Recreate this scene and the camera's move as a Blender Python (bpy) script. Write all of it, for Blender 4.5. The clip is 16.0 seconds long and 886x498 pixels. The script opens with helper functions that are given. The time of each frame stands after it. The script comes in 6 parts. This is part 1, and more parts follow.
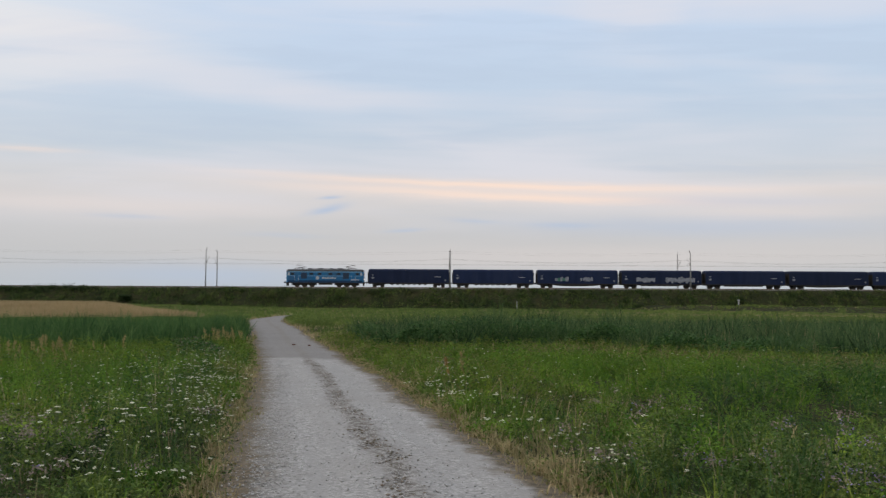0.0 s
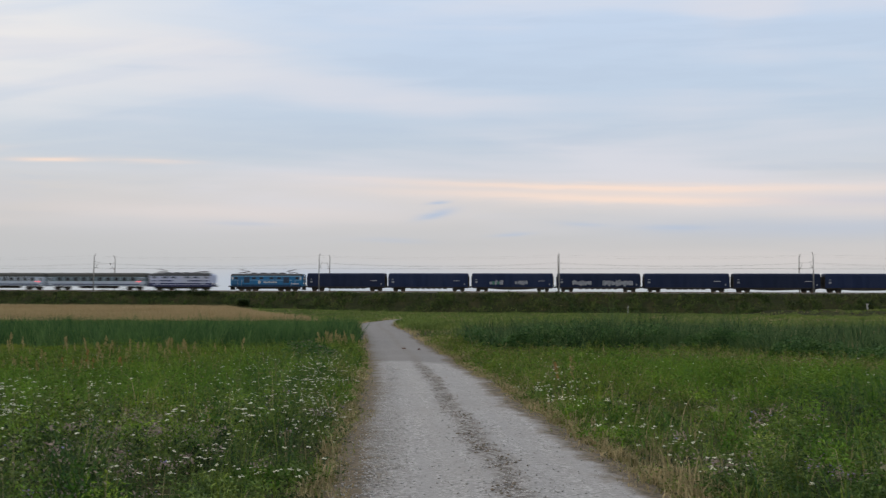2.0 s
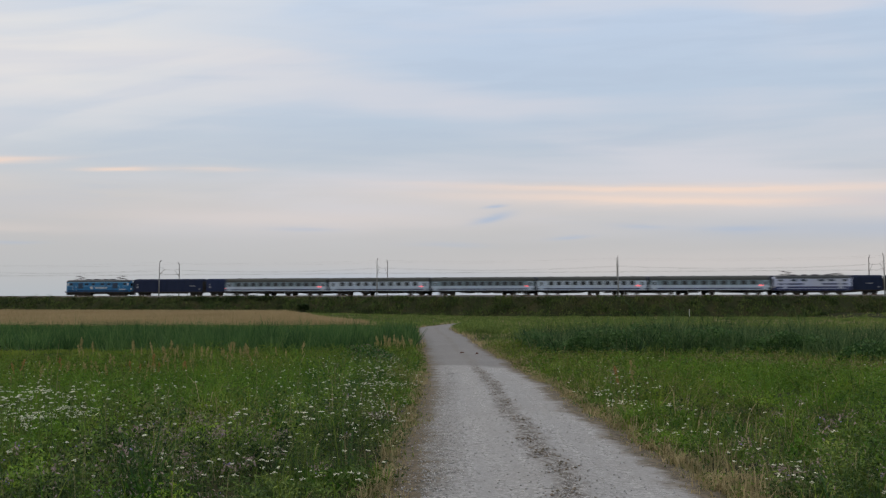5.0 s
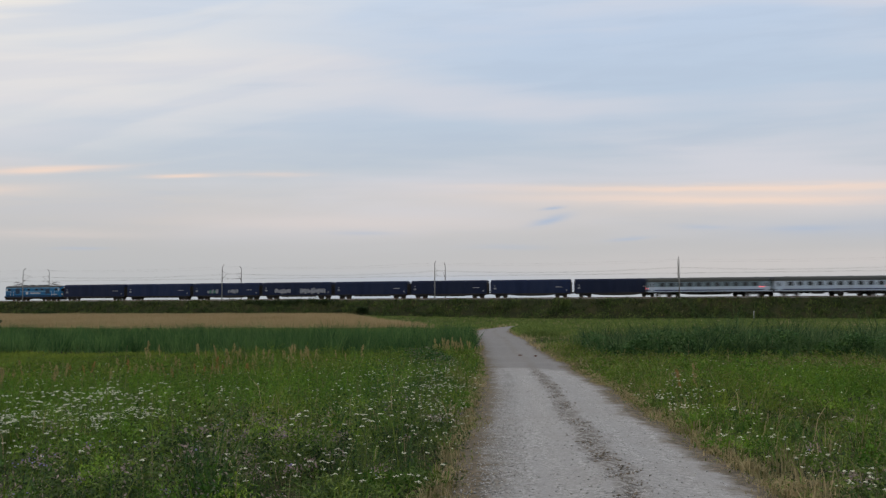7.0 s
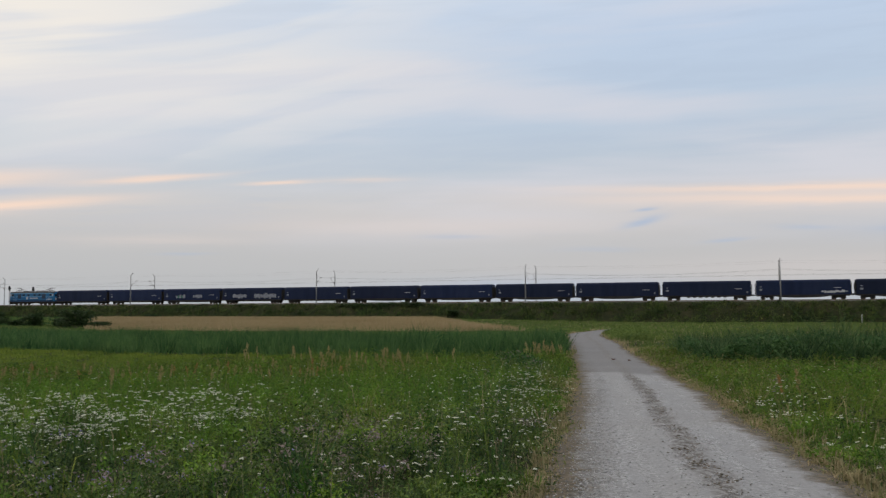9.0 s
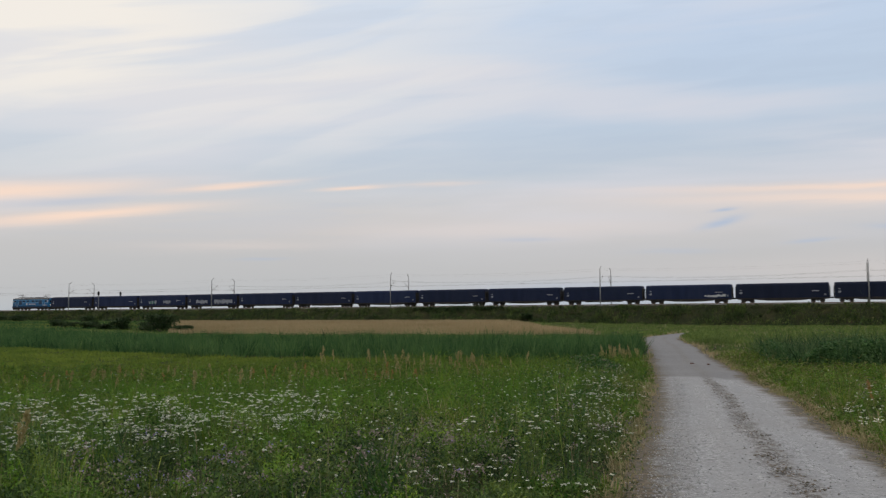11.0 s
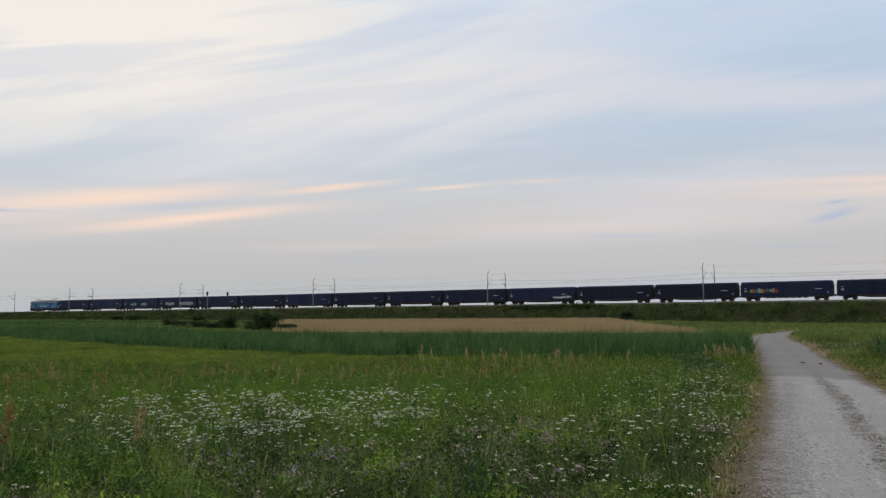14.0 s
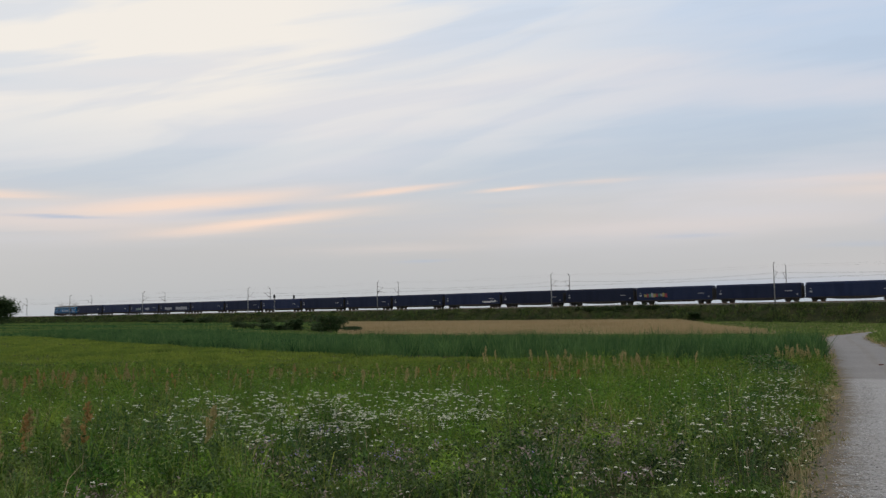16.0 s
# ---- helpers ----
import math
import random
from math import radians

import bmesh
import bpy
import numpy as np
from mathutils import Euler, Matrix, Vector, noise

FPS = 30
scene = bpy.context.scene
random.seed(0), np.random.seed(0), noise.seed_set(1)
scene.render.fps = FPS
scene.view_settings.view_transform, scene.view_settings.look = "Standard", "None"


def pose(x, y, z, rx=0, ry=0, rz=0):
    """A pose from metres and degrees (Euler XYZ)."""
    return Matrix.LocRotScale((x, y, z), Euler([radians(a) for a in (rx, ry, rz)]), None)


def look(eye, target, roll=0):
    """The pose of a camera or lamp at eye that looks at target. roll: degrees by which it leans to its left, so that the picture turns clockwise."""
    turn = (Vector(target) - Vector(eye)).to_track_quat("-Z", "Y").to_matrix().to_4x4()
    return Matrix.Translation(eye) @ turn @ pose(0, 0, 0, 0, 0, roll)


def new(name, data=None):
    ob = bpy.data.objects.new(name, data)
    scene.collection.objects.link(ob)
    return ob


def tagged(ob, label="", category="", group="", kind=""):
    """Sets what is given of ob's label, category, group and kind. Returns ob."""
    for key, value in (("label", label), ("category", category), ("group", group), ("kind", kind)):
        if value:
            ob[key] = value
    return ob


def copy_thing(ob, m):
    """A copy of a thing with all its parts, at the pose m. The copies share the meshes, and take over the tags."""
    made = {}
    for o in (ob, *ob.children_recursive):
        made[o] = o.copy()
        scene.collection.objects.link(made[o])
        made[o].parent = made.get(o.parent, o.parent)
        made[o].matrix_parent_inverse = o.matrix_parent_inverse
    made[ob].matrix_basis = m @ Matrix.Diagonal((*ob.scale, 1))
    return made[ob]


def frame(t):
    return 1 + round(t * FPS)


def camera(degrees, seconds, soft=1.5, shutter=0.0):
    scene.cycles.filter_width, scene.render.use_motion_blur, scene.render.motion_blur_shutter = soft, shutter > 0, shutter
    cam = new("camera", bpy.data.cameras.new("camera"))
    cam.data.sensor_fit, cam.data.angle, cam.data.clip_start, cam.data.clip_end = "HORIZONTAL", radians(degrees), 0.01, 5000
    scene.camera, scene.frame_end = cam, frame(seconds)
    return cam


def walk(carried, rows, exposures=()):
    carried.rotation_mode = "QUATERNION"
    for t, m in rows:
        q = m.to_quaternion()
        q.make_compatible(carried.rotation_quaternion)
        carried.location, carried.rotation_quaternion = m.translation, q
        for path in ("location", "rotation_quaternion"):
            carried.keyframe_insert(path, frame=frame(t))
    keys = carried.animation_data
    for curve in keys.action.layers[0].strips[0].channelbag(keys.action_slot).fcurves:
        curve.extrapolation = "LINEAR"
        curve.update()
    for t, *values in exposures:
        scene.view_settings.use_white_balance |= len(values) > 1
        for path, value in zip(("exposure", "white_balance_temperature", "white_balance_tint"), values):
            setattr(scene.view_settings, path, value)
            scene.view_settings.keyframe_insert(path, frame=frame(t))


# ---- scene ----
EYE = Vector((0.0, 0.0, 1.65))
cam = camera(56.0, 16.0, soft=1.3, shutter=0.6)


def gaze(yaw, pitch, roll):
    """Camera pose on the tripod: yaw to the left from +y, pitch up, lean to the left, in degrees."""
    a, p = radians(yaw), radians(pitch)
    way = Vector((-math.sin(a) * math.cos(p), math.cos(a) * math.cos(p), math.sin(p)))
    return look(EYE, EYE + way, roll)


# seconds, yaw, pitch, roll of the pan on the spot
PAN = [
    (0.0, -0.85, 3.10, 0.29),
    (0.5, 0.89, 3.16, 0.08),
    (1.0, 2.83, 3.23, 0.04),
    (1.5, 4.69, 3.27, 0.26),
    (2.0, 6.58, 3.36, 0.24),
    (2.5, 8.21, 3.48, -0.10),
    (3.0, 9.82, 3.53, -0.21),
    (3.2, 10.24, 3.56, -0.19),
    (5.3, 10.63, 3.65, 0.06),
    (5.5, 11.09, 3.70, 0.01),
    (6.0, 12.22, 3.82, -0.18),
    (6.5, 13.40, 3.92, -0.19),
    (7.0, 14.46, 3.82, -0.23),
    (7.5, 15.40, 3.77, -0.24),
    (8.0, 17.34, 3.80, -0.51),
    (8.5, 19.22, 3.91, -0.35),
    (9.0, 20.67, 4.07, -0.24),
    (9.5, 22.10, 4.09, -0.34),
    (12.0, 27.81, 4.32, -0.35),
    (12.5, 28.96, 4.19, -0.41),
    (13.0, 30.22, 4.17, -0.51),
    (13.5, 31.21, 4.22, -0.68),
    (14.0, 32.34, 4.27, -0.59),
    (14.5, 33.25, 4.29, -0.61),
    (15.0, 34.23, 4.31, -0.55),
    (15.5, 35.49, 4.40, -0.71),
    (16.0, 36.67, 4.45, -0.82),
]
walk(cam, [(t, gaze(*v)) for t, *v in PAN], [(0.0, 0.05), (2.0, 0.03), (3.2, -0.03), (5.5, -0.08), (9.5, -0.06), (12.0, -0.04), (16.0, -0.04)])

# ---- world and sun: a thin evening overcast with streaks ----
RAIL_Z = 3.2            # rail top
TRACK_FAR, TRACK_NEAR = 196.4, 192.4


def node_maker(tree):
    def make(kind, *ins, **attrs):
        n = tree.nodes.new(kind)
        for key, v in attrs.items():
            if key == "op":
                n.operation = v
            elif key == "blend":
                n.data_type, n.blend_type = "RGBA", v
            elif key == "dims":
                n.noise_dimensions = v
        for k, v in ins:
            sock = n.inputs[k]
            if isinstance(v, bpy.types.NodeSocket):
                tree.links.new(v, sock)
            else:
                sock.default_value = v
        return n
    return make


def build_world():
    world = bpy.data.worlds.new("evening_sky")
    scene.world = world
    world.use_nodes = True
    tree = world.node_tree
    tree.nodes.clear()
    make = node_maker(tree)

    def m(op, a, b=0.0, c=0.0):
        return make("ShaderNodeMath", (0, a), (1, b), (2, c), op=op).outputs[0]

    def ramp(value, stops):
        n = make("ShaderNodeValToRGB", (0, value))
        e = n.color_ramp.elements
        while len(e) < len(stops):
            e.new(0.5)
        for el, (pos, col) in zip(e, stops):
            el.position, el.color = pos, (*col, 1)
        return n.outputs[0]

    def mix(f, a, b):
        n = make("ShaderNodeMix", (0, f), (6, a), (7, b), blend="MIX")
        return n.outputs[2]

    def rise(v, lo, hi):
        n = make("ShaderNodeMapRange", ("Value", v), ("From Min", lo), ("From Max", hi))
        n.interpolation_type = "SMOOTHSTEP"
        return n.outputs[0]

    way = make("ShaderNodeTexCoord").outputs["Generated"]
    xyz = make("ShaderNodeSeparateXYZ", (0, way)).outputs
    az = m("MULTIPLY", m("ARCTAN2", m("MULTIPLY", xyz[0], -1.0), xyz[1]), 57.2958)
    el = m("MULTIPLY", m("ARCSINE", xyz[2]), 57.2958)
    # streaks bow: level ahead, falling away to both sides
    a10 = m("ADD", az, 10.0)
    bow = m("SUBTRACT", m("MULTIPLY", a10, 0.04), m("MULTIPLY", m("MULTIPLY", a10, a10), 0.00125))
    bow = m("MULTIPLY", bow, rise(el, 0.0, 9.0))
    v = m("SUBTRACT", el, bow)

    def noise_at(sx, sy, seed, detail=4.0, rough=0.5, warp=0.0):
        co = make("ShaderNodeCombineXYZ", (0, m("MULTIPLY", az, sx)), (1, m("MULTIPLY", v, sy)), (2, seed)).outputs[0]
        return make("ShaderNodeTexNoise", ("Vector", co), ("Scale", 1.0), ("Detail", detail), ("Roughness", rough), ("Distortion", warp)).outputs[0]

    broad = noise_at(0.035, 0.16, 3.1, 3.0, 0.5, 0.4)
    streak = noise_at(0.04, 0.45, 8.7, 3.0, 0.5, 0.3)
    fine = noise_at(0.16, 1.5, 1.3, 4.0, 0.6, 0.5)
    # towards the hidden sun the bands climb to the right
    co = make("ShaderNodeCombineXYZ", (0, m("MULTIPLY", az, 0.045)), (1, m("MULTIPLY", m("ADD", el, m("MULTIPLY", az, 0.22)), 0.34)), (2, 5.5)).outputs[0]
    billow = make("ShaderNodeTexNoise", ("Vector", co), ("Scale", 1.0), ("Detail", 4.0), ("Roughness", 0.5), ("Distortion", 0.5)).outputs[0]
    el01 = m("DIVIDE", el, 60.0)
    base = ramp(el01, [(0.0, (0.475, 0.52, 0.565)), (0.03, (0.52, 0.53, 0.55)), (0.07, (0.565, 0.558, 0.565)), (0.115, (0.645, 0.625, 0.625)),
                       (0.15, (0.555, 0.615, 0.69)), (0.215, (0.535, 0.635, 0.765)), (0.31, (0.56, 0.67, 0.835)), (0.5, (0.80, 0.90, 1.02)), (1.0, (1.0, 1.06, 1.16))])
    # clear sky seen through the thinnest veil
    clear = make("ShaderNodeTexSky")
    clear.sky_type, clear.sun_disc = "NISHITA", False
    clear.sun_elevation, clear.sun_rotation = radians(12.0), radians(-100.0)
    clear_col = make("ShaderNodeVectorMath", (0, clear.outputs[0]), (3, 0.12), op="SCALE").outputs[0]
    col = mix(0.04, base, clear_col)
    # pale lilac veils
    veil = m("MULTIPLY", rise(m("ADD", m("MULTIPLY", broad, 0.6), m("MULTIPLY", streak, 0.4)), 0.42, 0.66), rise(el, 2.0, 9.0))
    col = mix(m("MULTIPLY", veil, 0.75), col, (0.715, 0.71, 0.765, 1))
    dim = m("MULTIPLY", rise(m("ADD", m("MULTIPLY", streak, 0.65), m("MULTIPLY", fine, 0.35)), 0.52, 0.36), rise(el, 3.0, 8.0))
    col = mix(m("MULTIPLY", dim, 0.22), col, (0.45, 0.54, 0.68, 1))
    # brighter, creamier towards the hidden sun
    west = m("MULTIPLY", rise(az, 5.0, 64.0), rise(el, 5.0, 18.0))
    west = m("MULTIPLY", west, m("ADD", 0.55, m("MULTIPLY", rise(billow, 0.40, 0.60), 0.7)))
    col = mix(west, col, (0.92, 0.87, 0.805, 1))
    # lit and dark streaks: az, el, half length, half height, rise per degree to the left, strength
    wob = m("MULTIPLY", m("SUBTRACT", fine, 0.5), 1.1)

    def streaks(rows, wobble):
        total = None
        for a, e, ln, th, sl, amp in rows:
            da = m("SUBTRACT", az, a)
            de = m("SUBTRACT", m("ADD", el, m("MULTIPLY", wob, wobble)), m("ADD", m("MULTIPLY", da, sl), e))
            q = m("ADD", m("POWER", m("ABSOLUTE", m("DIVIDE", da, ln)), 2.0), m("POWER", m("ABSOLUTE", m("DIVIDE", de, th)), 2.0))
            g = m("MULTIPLY", m("EXPONENT", m("MULTIPLY", q, -1.0)), amp)
            total = g if total is None else m("ADD", total, g)
        return m("MINIMUM", total, 1.0)

    pink = streaks([(-6.0, 6.9, 20.0, 0.75, 0.03, 0.75), (40.0, 4.5, 6.0, 0.35, -0.02, 0.35), (22.0, 5.6, 14.0, 0.7, 0.0, 0.4),
                    (-22.0, 5.3, 6.0, 0.4, 0.03, 0.4), (60.0, 5.9, 9.0, 0.5, 0.0, 0.5), (-12.0, 2.5, 26.0, 1.0, 0.0, 0.32)], 0.6)
    col = mix(pink, col, (0.80, 0.695, 0.645, 1))
    lit = streaks([(-5.0, 7.45, 14.0, 0.24, 0.035, 0.8), (-7.0, 6.6, 13.0, 0.26, 0.045, 0.7), (49.0, 6.3, 6.5, 0.34, -0.12, 1.0),
                   (54.0, 7.5, 8.5, 0.55, -0.105, 0.95), (40.0, 8.45, 4.0, 0.22, -0.11, 0.8), (32.0, 8.5, 2.0, 0.12, -0.06, 0.8),
                   (65.0, 7.6, 3.5, 0.25, -0.02, 0.7), (26.0, 8.8, 3.0, 0.2, -0.03, 0.35)], 0.45)
    col = mix(lit, col, (0.965, 0.745, 0.615, 1))
    gap = streaks([(7.1, 5.75, 1.25, 0.27, -0.22, 0.8), (6.9, 6.55, 0.75, 0.13, -0.08, 0.75), (1.8, 4.35, 1.3, 0.14, -0.05, 0.5), (20.0, 4.9, 2.2, 0.16, 0.0, 0.35),
                   (61.5, 6.4, 2.6, 0.12, 0.0, 0.7), (-20.0, 6.1, 7.0, 0.35, 0.03, 0.35), (-18.0, 4.5, 12.0, 0.7, 0.02, 0.42), (50.0, 7.1, 3.5, 0.25, -0.11, 0.4), (15.0, 1.2, 9.0, 0.8, 0.0, 0.55), (10.0, 3.9, 2.6, 0.18, 0.02, 0.25), (-3.0, 5.0, 1.5, 0.16, 0.05, 0.4), (-9.0, 4.7, 2.2, 0.2, 0.03, 0.4), (38.0, 3.6, 1.6, 0.12, -0.03, 0.35)], 0.35)
    col = mix(gap, col, (0.44, 0.53, 0.68, 1))
    back = make("ShaderNodeBackground", ("Color", col), ("Strength", 1.0)).outputs[0]
    tree.links.new(back, make("ShaderNodeOutputWorld").inputs[0])


build_world()
sun_data = bpy.data.lights.new("sun", "SUN")
sun_data.energy, sun_data.angle, sun_data.color = 0.7, radians(30), (1.0, 0.9, 0.78)
sun = new("sun", sun_data)
sun.matrix_world = look((-60, 10, 30), (0, 0, 0))


# ---- materials ----
def material(name, c1, c2, scale=4.0, rough=0.7, bump=0.0, metal=0.0, c3=None, scale3=0.4, tint=0.0, coord="Object", bump_scale=None,
             glow=None, stretch=(1, 1, 1), leaf=0.0, spec=0.5, amount3=0.6, own=0.0):
    """Two-colour grain at one scale, stains of a third colour at another, fine relief."""
    mt = bpy.data.materials.new(name)
    mt.use_nodes = True
    tree = mt.node_tree
    tree.nodes.clear()
    make = node_maker(tree)
    if coord == "World":
        co = make("ShaderNodeNewGeometry").outputs["Position"]
    else:
        co = make("ShaderNodeTexCoord").outputs["Object"]
    co = make("ShaderNodeVectorMath", (0, co), (1, stretch), op="MULTIPLY").outputs[0]
    n1 = make("ShaderNodeTexNoise", ("Vector", co), ("Scale", scale), ("Detail", 5.0), ("Roughness", 0.6)).outputs[0]
    f1 = make("ShaderNodeMapRange", ("Value", n1), ("From Min", 0.3), ("From Max", 0.7)).outputs[0]
    col = make("ShaderNodeMix", (0, f1), (6, (*c1, 1)), (7, (*c2, 1)), blend="MIX").outputs[2]
    if c3:
        n3 = make("ShaderNodeTexNoise", ("Vector", co), ("Scale", scale3), ("Detail", 3.0), ("Roughness", 0.55)).outputs[0]
        f3 = make("ShaderNodeMapRange", ("Value", n3), ("From Min", 0.45), ("From Max", 0.68), ("To Max", amount3)).outputs[0]
        col = make("ShaderNodeMix", (0, f3), (6, col), (7, (*c3, 1)), blend="MIX").outputs[2]
    if tint:
        at = make("ShaderNodeAttribute")
        at.attribute_name = "tint"
        val = make("ShaderNodeMapRange", ("Value", at.outputs["Fac"]), ("To Min", 1 - tint), ("To Max", 1 + tint)).outputs[0]
        hue = make("ShaderNodeMapRange", ("Value", at.outputs["Fac"]), ("To Min", 0.5 + tint * 0.05), ("To Max", 0.5 - tint * 0.05)).outputs[0]
        col = make("ShaderNodeHueSaturation", ("Hue", hue), ("Value", val), ("Color", col)).outputs[0]
    if own:
        val = make("ShaderNodeMapRange", ("Value", make("ShaderNodeObjectInfo").outputs["Random"]), ("To Min", 1 - own), ("To Max", 1 + own)).outputs[0]
        col = make("ShaderNodeHueSaturation", ("Value", val), ("Color", col)).outputs[0]
    bsdf = make("ShaderNodeBsdfPrincipled", ("Base Color", col), ("Roughness", rough), ("Metallic", metal), ("Specular IOR Level", spec))
    if glow:
        bsdf.inputs["Emission Color"].default_value, bsdf.inputs["Emission Strength"].default_value = (*glow[0], 1), glow[1]
    if bump:
        nb = make("ShaderNodeTexNoise", ("Vector", co), ("Scale", bump_scale or scale * 3), ("Detail", 4.0)).outputs[0]
        bp = make("ShaderNodeBump", ("Height", nb), ("Strength", bump), ("Distance", 0.05)).outputs[0]
        tree.links.new(bp, bsdf.inputs["Normal"])
    out = bsdf.outputs[0]
    if leaf:
        tl = make("ShaderNodeBsdfTranslucent", ("Color", col)).outputs[0]
        out = make("ShaderNodeMixShader", (0, leaf), (1, out), (2, tl)).outputs[0]
    tree.links.new(out, make("ShaderNodeOutputMaterial").inputs[0])
    return mt


M = {}
M["meadow"] = material("meadow_green", (0.120, 0.190, 0.027), (0.195, 0.264, 0.042), 1.6, 0.65, tint=0.65, coord="World", c3=(0.036, 0.072, 0.020), scale3=1.7, leaf=0.18, spec=0.1, amount3=0.85)
M["lush"] = material("lush_green", (0.106, 0.216, 0.024), (0.166, 0.288, 0.036), 1.4, 0.65, tint=0.6, coord="World", c3=(0.040, 0.090, 0.02), scale3=1.2, leaf=0.2, spec=0.1, amount3=0.8)
M["yellowish"] = material("yellow_green", (0.134, 0.196, 0.030), (0.182, 0.230, 0.037), 0.3, 0.65, tint=0.35, coord="World", c3=(0.098, 0.150, 0.030), scale3=0.12, leaf=0.3, spec=0.1)
M["reed"] = material("reed_green", (0.046, 0.108, 0.033), (0.084, 0.162, 0.048), 0.9, 0.65, tint=0.58, coord="World", c3=(0.036, 0.080, 0.028), scale3=0.25, leaf=0.2, spec=0.1)
M["sedge"] = material("sedge_green", (0.046, 0.094, 0.036), (0.088, 0.144, 0.054), 0.8, 0.65, tint=0.75, coord="World", c3=(0.036, 0.072, 0.028), scale3=0.22, leaf=0.2, spec=0.1)
M["pasture"] = material("pasture_green", (0.120, 0.178, 0.042), (0.165, 0.218, 0.055), 0.25, 0.7, tint=0.45, coord="World", c3=(0.075, 0.115, 0.036), scale3=0.09, leaf=0.2, spec=0.1, stretch=(0.3, 1, 1))
M["olive"] = material("olive_grass", (0.170, 0.172, 0.060), (0.245, 0.225, 0.095), 1.2, 0.7, tint=0.4, coord="World", c3=(0.085, 0.105, 0.035), scale3=0.9, leaf=0.2, spec=0.1)
M["dry"] = material("dry_straw", (0.32, 0.255, 0.132), (0.42, 0.345, 0.195), 2.0, 0.8, tint=0.25, coord="World", c3=(0.18, 0.175, 0.074), scale3=0.5, leaf=0.2, spec=0.2)
M["wheat"] = material("ripe_wheat", (0.36, 0.27, 0.14), (0.43, 0.33, 0.18), 0.5, 0.8, tint=0.2, coord="World", c3=(0.30, 0.225, 0.115), scale3=0.06, leaf=0.15, spec=0.1)
M["slope"] = material("bank_scrub", (0.044, 0.078, 0.022), (0.088, 0.124, 0.034), 0.9, 0.7, tint=0.65, coord="World", c3=(0.075, 0.085, 0.03), scale3=0.2, leaf=0.2, spec=0.1)
M["bush"] = material("bush_leaf", (0.026, 0.050, 0.018), (0.045, 0.072, 0.024), 1.0, 0.6, tint=0.5, coord="World", leaf=0.2, spec=0.1)
M["soil"] = material("turf_soil", (0.022, 0.026, 0.013), (0.036, 0.040, 0.019), 1.5, 1.0, spec=0.05, bump=0.6, coord="World", c3=(0.06, 0.05, 0.025), scale3=0.3)
M["ballast"] = material("track_ballast", (0.10, 0.095, 0.085), (0.2, 0.19, 0.17), 8.0, 0.9, bump=0.8, coord="World")
M["rail"] = material("rail_steel", (0.16, 0.11, 0.08), (0.22, 0.17, 0.13), 4.0, 0.5, metal=0.6)
M["white"] = material("petal_white", (0.76, 0.75, 0.60), (0.84, 0.83, 0.69), 30, 0.7, tint=0.1, leaf=0.2, spec=0.1)
M["purple"] = material("petal_mauve", (0.25, 0.20, 0.42), (0.36, 0.31, 0.54), 30, 0.7, tint=0.2, leaf=0.2, spec=0.1)
M["mauve_grey"] = material("faded_mauve", (0.265, 0.205, 0.175), (0.355, 0.285, 0.25), 30, 0.8, tint=0.22, leaf=0.2, spec=0.1)
M["rust"] = material("sorrel_rust", (0.31, 0.175, 0.062), (0.38, 0.235, 0.09), 9, 0.8, tint=0.2, leaf=0.15, spec=0.1)
M["seedhead"] = material("grass_seedhead", (0.16, 0.165, 0.07), (0.24, 0.21, 0.11), 2.0, 0.8, tint=0.4, coord="World", leaf=0.2, spec=0.2)
M["herb"] = material("herb_leaf", (0.080, 0.142, 0.028), (0.150, 0.215, 0.046), 1.8, 0.6, tint=0.75, coord="World", c3=(0.028, 0.056, 0.020), scale3=2.0, leaf=0.15, spec=0.12, amount3=0.85)
M["plume"] = material("straw_plume", (0.34, 0.275, 0.115), (0.44, 0.36, 0.165), 3, 0.8, tint=0.2, leaf=0.2, spec=0.2)
M["stem"] = material("stem_green", (0.08, 0.12, 0.035), (0.11, 0.14, 0.05), 10, 0.7, leaf=0.1, spec=0.2)
M["bark"] = material("bark", (0.07, 0.055, 0.04), (0.12, 0.1, 0.08), 12, 0.9, bump=0.6)


# ---- mesh helpers ----
def part(name, bm, mat, parent=None, label="", smooth=False):
    me = bpy.data.meshes.new(name)
    bmesh.ops.recalc_face_normals(bm, faces=bm.faces)
    bm.to_mesh(me)
    bm.free()
    me.materials.append(mat)
    if smooth:
        me.polygons.foreach_set("use_smooth", [True] * len(me.polygons))
    ob = new(name, me)
    if parent:
        ob.parent = parent
    return tagged(ob, label)


def box(bm, x0, x1, y0, y1, z0, z1, bevel=0.0):
    vs = [bm.verts.new(p) for p in ((x0, y0, z0), (x1, y0, z0), (x1, y1, z0), (x0, y1, z0), (x0, y0, z1), (x1, y0, z1), (x1, y1, z1), (x0, y1, z1))]
    fs = [bm.faces.new([vs[i] for i in q]) for q in ((3, 2, 1, 0), (4, 5, 6, 7), (0, 1, 5, 4), (1, 2, 6, 5), (2, 3, 7, 6), (3, 0, 4, 7))]
    if bevel:
        es = list({e for f in fs for e in f.edges})
        bmesh.ops.bevel(bm, geom=es, offset=bevel, segments=2, affect="EDGES", profile=0.5)
    return bm


def solid(*boxes, bevel=0.0):
    bm = bmesh.new()
    for b in boxes:
        box(bm, *b, bevel=bevel)
    return bm


